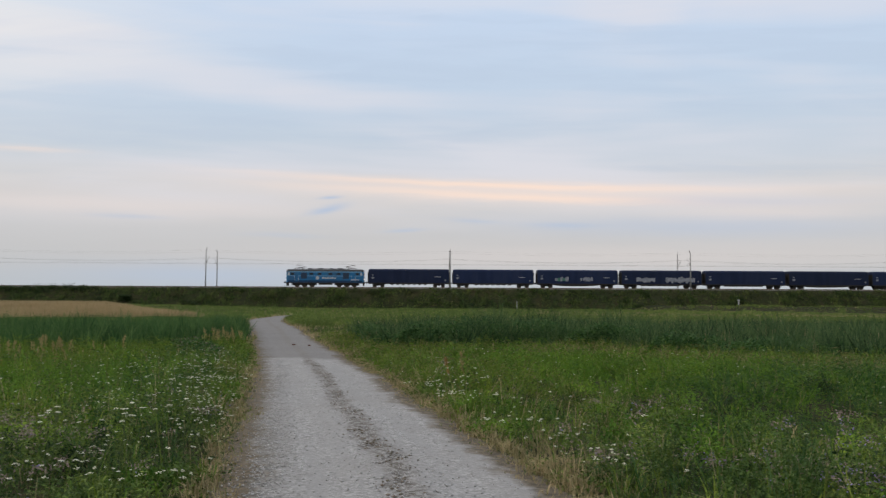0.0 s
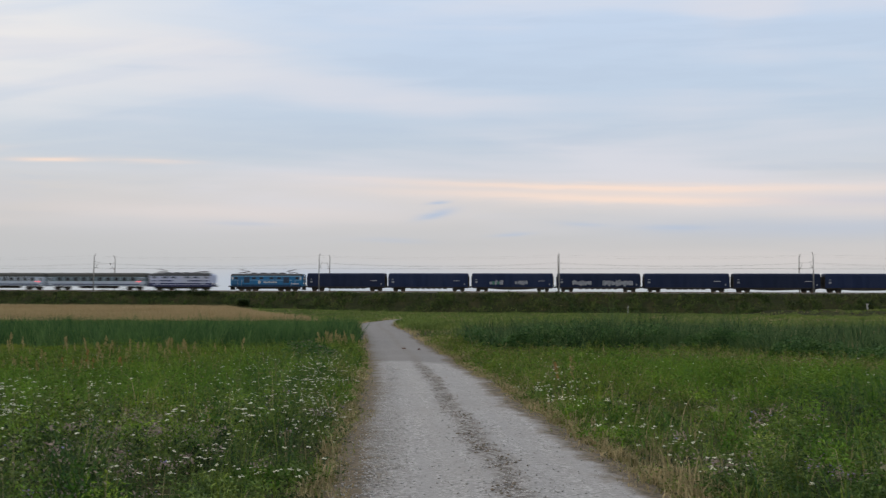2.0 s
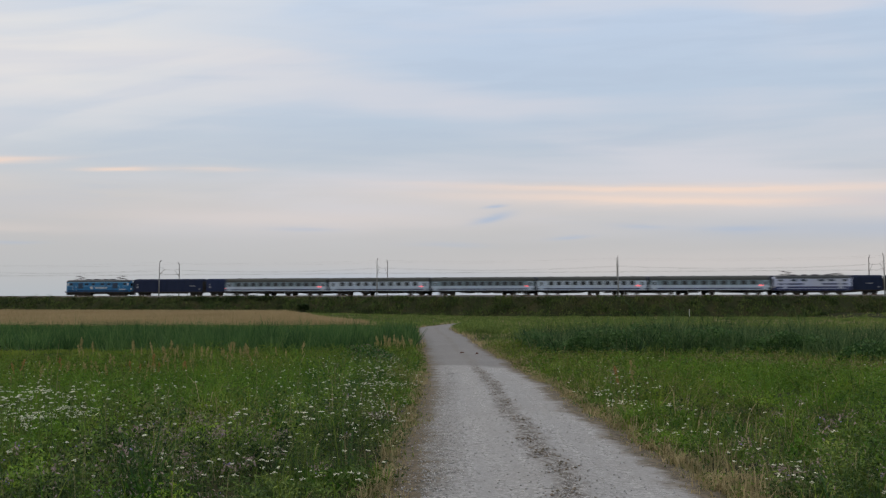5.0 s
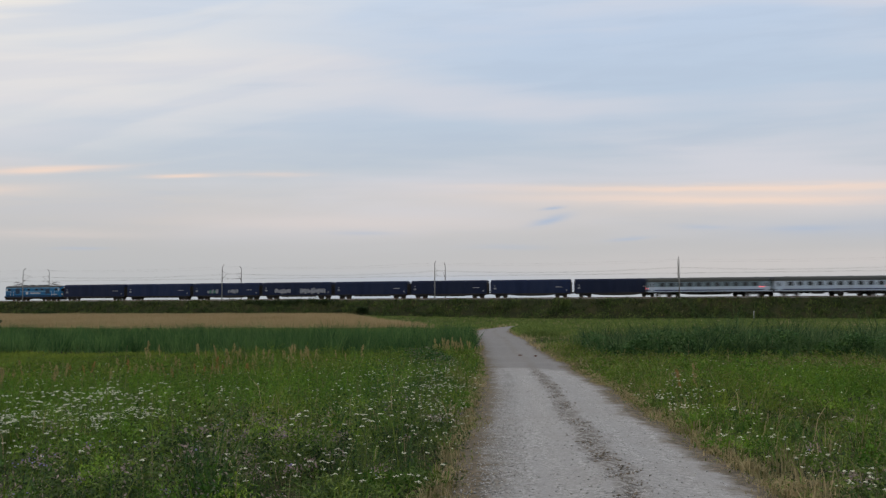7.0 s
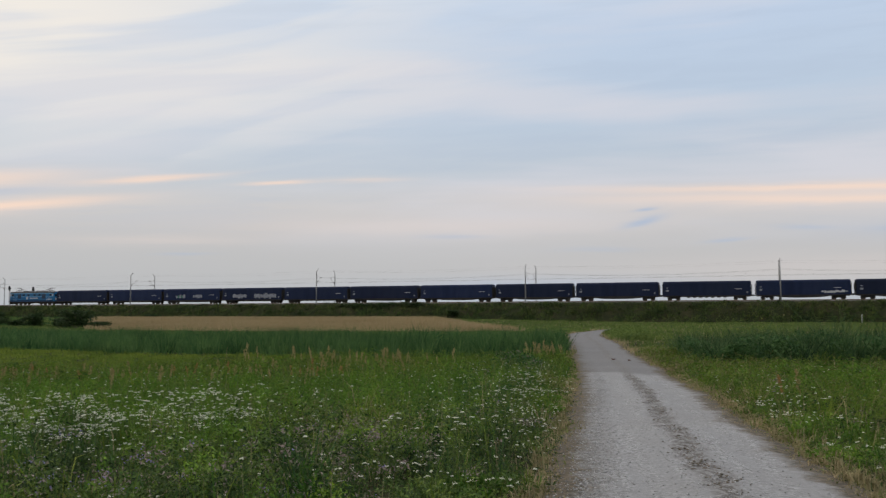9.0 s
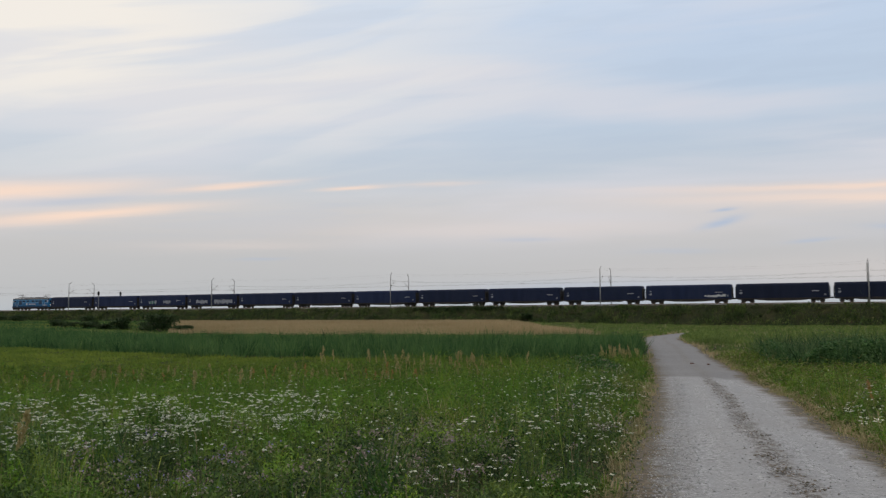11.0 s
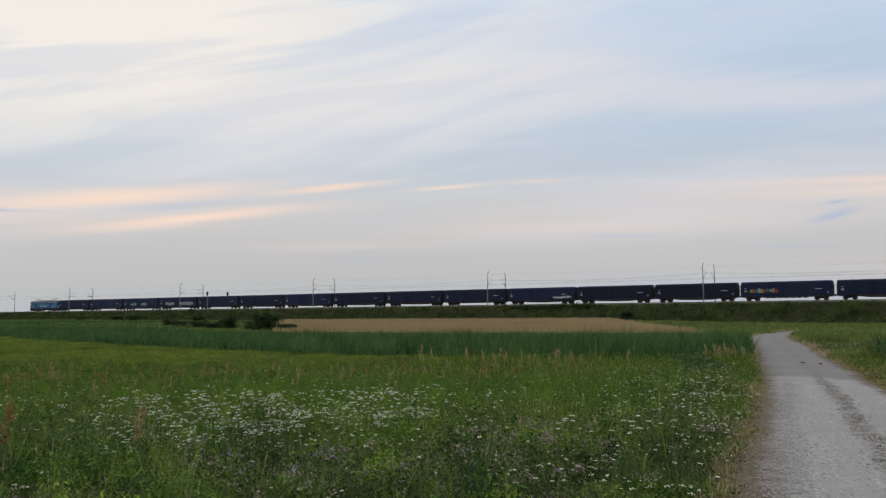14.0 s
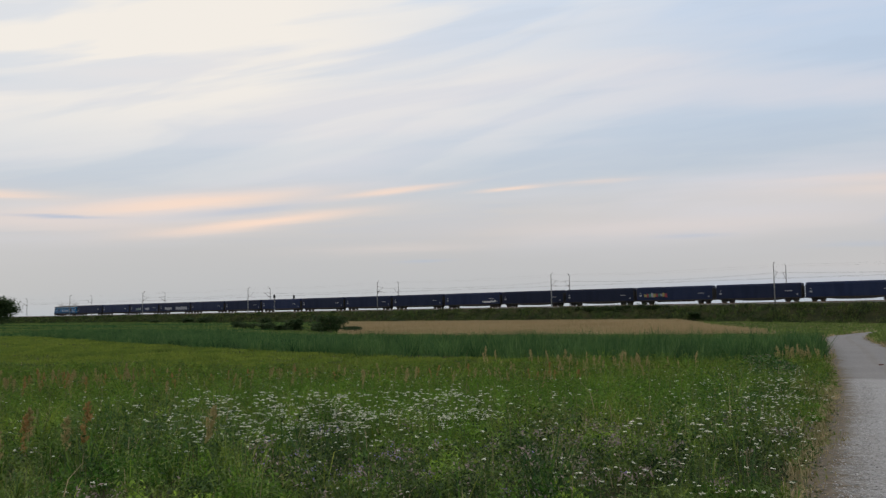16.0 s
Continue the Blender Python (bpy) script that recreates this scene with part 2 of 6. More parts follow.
def rod(bm, a, b, r, n=8):
    a, b = Vector(a), Vector(b)
    q = (b - a).to_track_quat("Z", "Y").to_matrix()
    rings = []
    for p in (a, b):
        rings.append([bm.verts.new(p + q @ Vector((r * math.cos(t), r * math.sin(t), 0))) for t in [2 * math.pi * i / n for i in range(n)]])
    for i in range(n):
        bm.faces.new((rings[0][i], rings[0][(i + 1) % n], rings[1][(i + 1) % n], rings[1][i]))
    bm.faces.new(rings[0][::-1])
    bm.faces.new(rings[1])
    return bm


def rods(*items, n=8):
    bm = bmesh.new()
    for a, b, r in items:
        rod(bm, a, b, r, n)
    return bm


def loft(sections, caps=True):
    """Skin a row of equal closed sections."""
    bm = bmesh.new()
    rings = [[bm.verts.new(p) for p in s] for s in sections]
    n = len(rings[0])
    for r, q in zip(rings, rings[1:]):
        for i in range(n):
            bm.faces.new((r[i], r[(i + 1) % n], q[(i + 1) % n], q[i]))
    if caps:
        bm.faces.new(rings[0][::-1])
        bm.faces.new(rings[-1])
    return bm


def raw_mesh(name, verts, tris, mat, tint=None, quads=False):
    """A joined mesh from arrays, for what nobody could count."""
    me = bpy.data.meshes.new(name)
    k = 4 if quads else 3
    verts, tris = np.asarray(verts, np.float32), np.asarray(tris, np.int32)
    me.vertices.add(len(verts))
    me.vertices.foreach_set("co", verts.ravel())
    me.loops.add(tris.size)
    me.loops.foreach_set("vertex_index", tris.ravel())
    me.polygons.add(len(tris))
    me.polygons.foreach_set("loop_start", np.arange(0, tris.size, k, dtype=np.int32))
    me.update(calc_edges=True)
    if tint is not None:
        at = me.attributes.new("tint", "FLOAT", "POINT")
        at.data.foreach_set("value", np.asarray(tint, np.float32))
    me.materials.append(mat)
    return new(name, me)


RNG = np.random.default_rng(7)


def smooth(v, lo, hi):
    t = np.clip((np.asarray(v, float) - lo) / (hi - lo), 0, 1)
    return t * t * (3 - 2 * t)


def ripple(x, y, scale, seed):
    """Cheap smooth noise, about -1 to 1."""
    r = np.random.default_rng(seed)
    total = 0
    for k in range(7):
        a, f, ph = r.uniform(0, 6.283), r.uniform(0.5, 1.7) / scale, r.uniform(0, 6.283)
        total = total + np.sin((x * np.cos(a) + y * np.sin(a)) * f * 6.283 + ph)
    return total / 3.2


# ---- the lie of the land ----
ROAD = [(7.5, -75.0), (5.0, -50.0), (2.6, -24.0), (1.5, -12.0), (0.5, 0.0), (-0.35, 8.0), (-1.2, 13.0), (-2.5, 20.5), (-4.15, 30.0), (-7.0, 45.0), (-9.35, 55.0), (-13.5, 74.0),
        (-15.7, 83.0), (-18.1, 93.0), (-19.8, 101.0), (-20.6, 109.0), (-20.3, 116.5), (-18.3, 123.0), (-13.5, 128.0), (-4.0, 132.0), (12.0, 135.5), (40.0, 139.0), (90.0, 142.0), (130.0, 143.0)]


def road_half(y):
    """Half the width of the gravel, wider past the rise."""
    return np.interp(y, [0, 8, 13, 20.5, 30, 45, 60, 74, 110, 125], [1.36, 1.36, 1.43, 1.5, 1.72, 1.92, 1.82, 1.95, 1.9, 1.75])


def road_line(step=0.5):
    """Centre points along the road, evenly spaced, on a smooth curve through its bends."""
    pts = [Vector((*p, 0)) for p in ROAD]
    out = []
    for i in range(1, len(pts) - 2):
        p0, p1, p2, p3 = pts[i - 1:i + 3]
        for k in range(24):
            t = k / 24
            out.append(0.5 * ((2 * p1) + (p2 - p0) * t + (2 * p0 - 5 * p1 + 4 * p2 - p3) * t * t + (3 * p1 - p0 - 3 * p2 + p3) * t ** 3))
    line = np.array([(p.x, p.y) for p in out])
    s = np.r_[0, np.cumsum(np.hypot(*np.diff(line, axis=0).T))]
    q = np.arange(0, s[-1], step)
    return np.stack([np.interp(q, s, line[:, 0]), np.interp(q, s, line[:, 1])], -1)


LINE = road_line()


def road_off(x, y):
    """Distance from the road's centre line."""
    x, y = np.asarray(x, float), np.asarray(y, float)
    best = np.full(x.shape, 1e9)
    for px, py in LINE[::3]:
        np.minimum(best, (x - px) ** 2 + (y - py) ** 2, out=best)
    # as beside a track of constant width: the wide stretch past the rise counts as nearer
    return np.sqrt(best) - (road_half(y) - 1.43)


def side_of_road(x, y):
    """Above 0 east of the road (for y up to about 105)."""
    order = LINE[:, 1]
    k = order < 108
    return x - np.interp(y, order[k], LINE[k, 0])


def land(x, y):
    """Height of the ground without the road bed and the railway bank."""
    x, y = np.asarray(x, float), np.asarray(y, float)
    r = np.hypot(x, y)
    z = -1.65 * (0.12 * smooth(r, 0, 44) + 0.88 * np.clip(r / 44.0, 0, 1))
    z = z + 0.8 * smooth(y, 100, 180) * smooth(-x, 20, 70) + 0.6 * smooth(-x, 150, 330) * smooth(y, 90, 180)
    z = z + 0.07 * ripple(x, y, 9.0, 5) * smooth(r, 5, 20)
    # a shallow hollow in the meadow east of the road, with a low swell behind it
    z = z - 0.40 * np.exp(-((x - 6.5) / 4.0) ** 2 - ((y - 14.5) / 3.0) ** 2) + 0.32 * np.exp(-((x - 9.5) / 7.0) ** 2 - ((y - 25.0) / 6.0) ** 2)
    # a low dike across the pasture before the railway bank
    ridge = (y - 188.0 + 0.64 * (x - 42.0)) / 1.19
    z = z + (1.25 + 0.15 * ripple(x, y, 12.0, 6)) * np.exp(-(ridge / 3.4) ** 2) * smooth(x, 36, 52)
    return z


# ---- ground, road, railway bank ----
def build_ground():
    rr = np.r_[np.linspace(0.0, 60, 110), np.geomspace(61, 260, 70), np.geomspace(275, 4200, 26)]
    th = np.linspace(0, 2 * math.pi, 217)[:-1]
    R_, T_ = np.meshgrid(rr, th, indexing="ij")
    x, y = R_ * np.sin(T_), R_ * np.cos(T_)
    z = land(x, y) - 0.12 * (1 - smooth(road_off(x, y), 1.6, 2.6)) - 0.6 * smooth(y, 186, 190)
    verts = np.stack([x, y, z], -1).reshape(-1, 3)
    n, k = len(rr), len(th)
    i, j = np.meshgrid(np.arange(n - 1), np.arange(k), indexing="ij")
    q = np.stack([i * k + j, i * k + (j + 1) % k, (i + 1) * k + (j + 1) % k, (i + 1) * k + j], -1).reshape(-1, 4)[:, ::-1]
    ob = raw_mesh("ground", verts, q, M["soil"], quads=True)
    ob.data.polygons.foreach_set("use_smooth", [True] * len(ob.data.polygons))
    tagged(ob, "flat green meadow ground around the farm track", "ground", kind="structure")


def road_material():
    """Pale crushed limestone: two packed wheel lanes, a loose ridge with dents between them, dusty edges."""
    mt = bpy.data.materials.new("crushed_limestone")
    mt.use_nodes = True
    tree = mt.node_tree
    tree.nodes.clear()
    make = node_maker(tree)
    pos = make("ShaderNodeNewGeometry").outputs["Position"]
    at = make("ShaderNodeAttribute")
    at.attribute_name = "across"
    w = at.outputs["Fac"]

    def m(op, a, b=0.0):
        return make("ShaderNodeMath", (0, a), (1, b), op=op).outputs[0]

    def noise_of(scale, detail=4.0, rough=0.6):
        return make("ShaderNodeTexNoise", ("Vector", pos), ("Scale", scale), ("Detail", detail), ("Roughness", rough)).outputs[0]

    def rng(v, a, b, c=0.0, d=1.0):
        return make("ShaderNodeMapRange", ("Value", v), ("From Min", a), ("From Max", b), ("To Min", c), ("To Max", d)).outputs[0]

    def mix(f, a, b):
        return make("ShaderNodeMix", (0, f), (6, a), (7, b), blend="MIX").outputs[2]

    grit = noise_of(30.0, 6.0, 0.75)
    col = mix(rng(grit, 0.3, 0.7), (0.195, 0.190, 0.186, 1), (0.325, 0.317, 0.310, 1))
    lane = make("ShaderNodeCombineXYZ", (0, m("MULTIPLY", w, 5.0)), (1, m("MULTIPLY", make("ShaderNodeSeparateXYZ", (0, pos)).outputs[1], 0.12)), (2, 0.0)).outputs[0]
    streak = make("ShaderNodeTexNoise", ("Vector", lane), ("Scale", 1.0), ("Detail", 4.0), ("Roughness", 0.6)).outputs[0]
    west = m("MULTIPLY", rng(w, -0.55, -0.85), rng(noise_of(1.6), 0.35, 0.6, 0.3, 1.0))
    loose = m("MAXIMUM", rng(streak, 0.42, 0.62), west)
    # single chips of stone, each its own grey
    chips = make("ShaderNodeTexVoronoi", ("Vector", pos), ("Scale", 30.0))
    shade = make("ShaderNodeSeparateColor", (0, chips.outputs["Color"])).outputs[0]
    stone = mix(shade, (0.09, 0.085, 0.08, 1), (0.50, 0.49, 0.48, 1))
    col = mix(rng(loose, 0.0, 1.0, 0.15, 0.65), col, stone)
    col = mix(rng(noise_of(0.7), 0.45, 0.68, 0.0, 0.45), col, (0.24, 0.23, 0.22, 1))
    # darker gravel on the flat beyond the rise
    far = rng(m("ADD", make("ShaderNodeSeparateXYZ", (0, pos)).outputs[1], m("MULTIPLY", noise_of(0.6), 3.0)), 42.3, 43.6)
    col = mix(m("MULTIPLY", far, 0.75), col, (0.150, 0.141, 0.136, 1))
    # loose ridge between the wheel lanes
    wander = m("MULTIPLY", m("SUBTRACT", noise_of(1.1, 2.0), 0.5), 0.25)
    ridge = rng(m("ABSOLUTE", m("ADD", m("SUBTRACT", w, 0.12), wander)), 0.06, 0.19, 1.0, 0.0)
    dents = m("MULTIPLY", m("MULTIPLY", ridge, m("SUBTRACT", 1.0, m("MULTIPLY", far, 0.8))), rng(noise_of(8.5, 4.0, 0.7), 0.49, 0.54))
    col = mix(m("MULTIPLY", ridge, 0.3), col, (0.175, 0.155, 0.135, 1))
    col = mix(m("MULTIPLY", dents, 0.85), col, (0.085, 0.072, 0.058, 1))
    # dark dirty gravel along the west edge, then dust and straw at both edges
    col = mix(m("MULTIPLY", west, rng(noise_of(14.0, 3.0, 0.7), 0.42, 0.56, 0.0, 0.75)), col, (0.10, 0.088, 0.07, 1))
    edge = rng(m("ADD", m("ABSOLUTE", w), m("MULTIPLY", m("SUBTRACT", noise_of(1.7, 5.0, 0.7), 0.5), 0.75)), 0.86, 1.06)
    col = mix(edge, col, mix(rng(noise_of(9.0), 0.4, 0.6), (0.064, 0.052, 0.032, 1), (0.140, 0.108, 0.071, 1)))
    bsdf = make("ShaderNodeBsdfPrincipled", ("Base Color", col), ("Roughness", 0.9), ("Specular IOR Level", 0.3))
    hgt = m("ADD", m("ADD", m("MULTIPLY", grit, 0.5), m("MULTIPLY", shade, 0.4)), m("MULTIPLY", dents, -1.2))
    tree.links.new(make("ShaderNodeBump", ("Height", hgt), ("Strength", 0.45), ("Distance", 0.014)).outputs[0], bsdf.inputs["Normal"])
    tree.links.new(bsdf.outputs[0], make("ShaderNodeOutputMaterial").inputs[0])
    return mt


def road_height(x, y, off):
    """Road surface: off runs from -1 at the west edge to 1 at the east edge."""
    lanes = -0.025 * (np.exp(-((off + 0.45) / 0.25) ** 2) + np.exp(-((off - 0.62) / 0.25) ** 2))
    return land(x, y) + 0.03 * (1 - off * off) + lanes


def build_road():
    tang = np.gradient(LINE, axis=0)
    tang /= np.hypot(*tang.T)[:, None]
    side = np.stack([tang[:, 1], -tang[:, 0]], -1)
    u = np.linspace(-1.5, 1.5, 57)
    half = road_half(LINE[:, 1])
    worn = 1 + 0.05 * ripple(LINE[:, 0] * 3, LINE[:, 1], 2.2, 23)
    P = LINE[:, None] + side[:, None] * (u[None, :] * (half * worn)[:, None])[..., None]
    x, y = P[..., 0], P[..., 1]
    z = road_height(x, y, np.broadcast_to(u, x.shape)) + 0.02 + 0.03 * ripple(x, y, 0.55, 21) * np.exp(-((u - 0.12) / 0.16) ** 2)
    z = z - 0.11 * smooth(np.abs(u), 1.2, 1.5)
    n, k = x.shape
    i, j = np.meshgrid(np.arange(n - 1), np.arange(k - 1), indexing="ij")
    q = np.stack([i * k + j, i * k + j + 1, (i + 1) * k + j + 1, (i + 1) * k + j], -1).reshape(-1, 4)
    ob = raw_mesh("road", np.stack([x, y, z], -1).reshape(-1, 3), q, road_material(), quads=True)
    at = ob.data.attributes.new("across", "FLOAT", "POINT")
    at.data.foreach_set("value", np.broadcast_to(u, (n, k)).astype(np.float32).ravel())
    ob.data.polygons.foreach_set("use_smooth", [True] * len(ob.data.polygons))
    tagged(ob, "pale grey gravel farm track with two wheel lanes", "road", kind="structure")


BANK_FOOT, BANK_CREST = 184.5, 189.2


def bank_height(x, y):
    t = np.clip((y - BANK_FOOT) / (BANK_CREST - BANK_FOOT), 0, 1)
    z0 = land(x, np.full_like(y, BANK_FOOT))
    return z0 + (RAIL_Z - 0.36 - z0) * t + 0.18 * ripple(x, y, 7.0, 31) * np.sin(t * 3.1416)


def build_bank():
    xs = np.r_[np.linspace(-1500, -460, 30), np.linspace(-450, 260, 285), np.linspace(270, 1200, 30)]
    ys = np.r_[np.linspace(BANK_FOOT - 1, BANK_CREST, 9), 190.4, 198.4, 199.6, 205.0]
    x, y = np.meshgrid(xs, ys, indexing="ij")
    z = bank_height(x, np.minimum(y, BANK_CREST))
    z[:, 0] -= 0.6
    z[:, 9] = z[:, 10] = RAIL_Z - 0.5
    z[:, 11] = RAIL_Z - 0.5
    z[:, 12] = -1.5
    n, k = x.shape
    i, j = np.meshgrid(np.arange(n - 1), np.arange(k - 1), indexing="ij")
    q = np.stack([i * k + j, (i + 1) * k + j, (i + 1) * k + j + 1, i * k + j + 1], -1).reshape(-1, 4)
    ob = raw_mesh("embankment", np.stack([x, y, z], -1).reshape(-1, 3), q, M["soil"], quads=True)
    tagged(ob, "long grassy railway embankment carrying two tracks", "embankment", kind="structure")
    for y0 in (TRACK_NEAR, TRACK_FAR):
        s = [[(x_, y0 - 2.1, RAIL_Z - 0.64), (x_, y0 - 1.5, RAIL_Z - 0.2), (x_, y0 + 1.5, RAIL_Z - 0.2), (x_, y0 + 2.1, RAIL_Z - 0.64)] for x_ in np.linspace(-1500, 1200, 60)]
        tagged(part("ballast_bed", loft(s), M["ballast"]), "grey crushed stone ballast bed under the rails", "ballast", kind="structure")
        bed = new("track")
        tagged(bed, "standard gauge railway track with steel rails", "railway track", kind="structure")
        for dy in (-0.7525, 0.7525):
            a, b, z0 = y0 + dy - 0.07, y0 + dy + 0.07, RAIL_Z
            part("rail", solid((-1500, 1200, a, b, z0 - 0.17, z0 - 0.15), (-1500, 1200, y0 + dy - 0.012, y0 + dy + 0.012, z0 - 0.15, z0 - 0.04),
                               (-1500, 1200, y0 + dy - 0.036, y0 + dy + 0.036, z0 - 0.04, z0)), M["rail"], bed)
        sl = np.arange(-380, 140, 0.65)
        bm = bmesh.new()
        for x_ in sl:
            box(bm, x_ - 0.13, x_ + 0.13, y0 - 1.3, y0 + 1.3, RAIL_Z - 0.3, RAIL_Z - 0.172)
        tagged(part("sleeper_row", bm, M["ballast"], bed), "concrete sleepers", kind="stuff")


build_ground()
build_road()
build_bank()


# ---- railway vehicles ----
M["tarp"] = material("navy_tarpaulin", (0.0045, 0.0105, 0.036), (0.0075, 0.016, 0.050), 1.2, 0.6, spec=0.22, bump=0.25, bump_scale=2.5, stretch=(1, 1, 0.25), c3=(0.014, 0.022, 0.052), scale3=0.5, own=0.4)
M["loco_navy"] = material("loco_navy", (0.005, 0.035, 0.095), (0.008, 0.045, 0.115), 1.5, 0.5, spec=0.3)
M["under"] = material("grimy_underframe", (0.012, 0.012, 0.012), (0.03, 0.026, 0.022), 3.0, 0.8, c3=(0.05, 0.036, 0.026), scale3=1.0)
M["wheel"] = material("wheel_steel", (0.05, 0.04, 0.032), (0.10, 0.08, 0.065), 5.0, 0.5, metal=0.5)
M["bright"] = material("bright_lettering", (0.42, 0.42, 0.42), (0.55, 0.55, 0.54), 8.0, 0.6)
M["loco_blue"] = material("loco_blue", (0.008, 0.118, 0.275), (0.014, 0.150, 0.330), 1.0, 0.45, spec=0.3, c3=(0.03, 0.09, 0.18), scale3=0.6, stretch=(1, 1, 0.3))
M["loco_light"] = material("loco_light_band", (0.12, 0.30, 0.48), (0.15, 0.35, 0.53), 2.0, 0.4)
M["loco_roof"] = material("grey_roof", (0.028, 0.032, 0.038), (0.05, 0.054, 0.06), 2.0, 0.6, c3=(0.02, 0.02, 0.02), scale3=0.8)
M["glass"] = material("dark_window_glass", (0.02, 0.024, 0.028), (0.03, 0.034, 0.038), 2.0, 0.08)
M["grille"] = material("dark_grille", (0.015, 0.03, 0.055), (0.025, 0.04, 0.065), 6.0, 0.6)
M["lamp_white"] = material("headlamp_lens", (0.7, 0.7, 0.66), (0.8, 0.8, 0.75), 5.0, 0.2, glow=((1, 0.93, 0.8), 0.5))
M["lamp_red"] = material("red_lamp", (0.5, 0.03, 0.03), (0.6, 0.04, 0.04), 5.0, 0.3, glow=((1, 0.12, 0.13), 2.6))
M["copper"] = material("contact_gear", (0.05, 0.04, 0.035), (0.08, 0.06, 0.05), 5.0, 0.6, metal=0.4)
M["ex_white"] = material("express_white", (0.40, 0.44, 0.60), (0.46, 0.50, 0.66), 1.0, 0.35, c3=(0.44, 0.46, 0.52), scale3=0.5, stretch=(1, 1, 0.3))
M["ex_blue"] = material("express_blue", (0.014, 0.022, 0.085), (0.02, 0.03, 0.11), 1.0, 0.35)
M["coach_body"] = material("coach_pale_grey", (0.40, 0.48, 0.58), (0.46, 0.54, 0.65), 0.8, 0.35, c3=(0.37, 0.42, 0.47), scale3=0.5, stretch=(1, 1, 0.3))
M["coach_band"] = material("coach_window_band", (0.13, 0.19, 0.225), (0.17, 0.235, 0.275), 1.0, 0.35)
M["coach_roof"] = material("coach_roof", (0.04, 0.045, 0.042), (0.06, 0.064, 0.058), 1.0, 0.6, c3=(0.055, 0.055, 0.05), scale3=0.5)
M["rubber"] = material("black_rubber", (0.012, 0.012, 0.012), (0.02, 0.02, 0.02), 4.0, 0.8)
M["yellow_paint"] = material("graffiti_yellow", (0.22, 0.19, 0.05), (0.28, 0.24, 0.07), 3.0, 0.6)
M["red_paint"] = material("graffiti_red", (0.20, 0.02, 0.03), (0.26, 0.03, 0.04), 3.0, 0.6)
M["green_paint"] = material("graffiti_green", (0.04, 0.14, 0.10), (0.05, 0.18, 0.12), 3.0, 0.6)
M["silver_paint"] = material("graffiti_silver", (0.32, 0.33, 0.35), (0.21, 0.22, 0.25), 2.5, 0.5, c3=(0.07, 0.08, 0.11), scale3=1.8)


def disc(x, y0, y1, z, r, n=16):
    return rod(bmesh.new(), (x, y0, z), (x, y1, z), r, n)


def wheelset(parent, x, r=0.46):
    for s in (-1, 1):
        w = disc(x, s * 0.68, s * 0.82, r, r, 18)
        rod(w, (x, s * 0.66, r), (x, s * 0.70, r), r + 0.03, 18)
        part("wheel", w, M["wheel"], parent)
    part("axle", rods(((x, -0.68, r), (x, 0.68, r), 0.09)), M["wheel"], parent)


def bogie(parent, x, axles, r=0.46, name="bogie"):
    """A truck: side frames, bolster, springs and its wheels."""
    bm = bmesh.new()
    lo, hi = min(axles), max(axles)
    for s in (-1, 1):
        y0, y1 = sorted((s * 0.92, s * 1.06))
        box(bm, x + lo - 0.35, x + hi + 0.35, y0, y1, r + 0.12, r + 0.36, 0.03)
        for a in axles:
            box(bm, x + a - 0.18, x + a + 0.18, y0 - 0.02, y1 + 0.02, r - 0.16, r + 0.2, 0.02)
            for k in (-0.34, 0.34):
                rod(bm, (x + a + k, s * 0.99, r + 0.02), (x + a + k, s * 0.99, r + 0.34), 0.09, 8)
        box(bm, x - 0.3, x + 0.3, y0, y1, r - 0.08, r + 0.3, 0.02)
    box(bm, x - 0.25, x + 0.25, -0.95, 0.95, r + 0.1, r + 0.4, 0.02)
    b = part(name, bm, M["under"], parent)
    for a in axles:
        wheelset(b, x + a, r)
    return b


def buffers(parent, x_end, z=1.05, length=0.62):
    s = 1 if x_end > 0 else -1
    for y in (-0.875, 0.875):
        bm = rod(bmesh.new(), (x_end - s * length, y, z), (x_end - s * 0.1, y, z), 0.1, 10)
        rod(bm, (x_end - s * 0.1, y, z), (x_end, y, z), 0.23, 14)
        part("buffer", bm, M["under"], parent)
    part("coupling_hook", rods(((x_end - s * 0.6, 0, z), (x_end - s * 0.02, 0, z - 0.1), 0.06)), M["under"], parent)


def arch(x, half, z0, eave, crown, n=9, round_=0.3):
    """Section of a hood or car body: straight sides, rounded shoulders, low crown."""
    pts = [(x, -half, z0), (x, -half, eave)]
    for i in range(1, n):
        t = math.pi * i / n
        c = math.cos(t)
        pts.append((x, -half * math.copysign(abs(c) ** round_, c), eave + (crown - eave) * math.sin(t) ** 0.8))
    return pts + [(x, half, eave), (x, half, z0)]


WAGON = 19.8


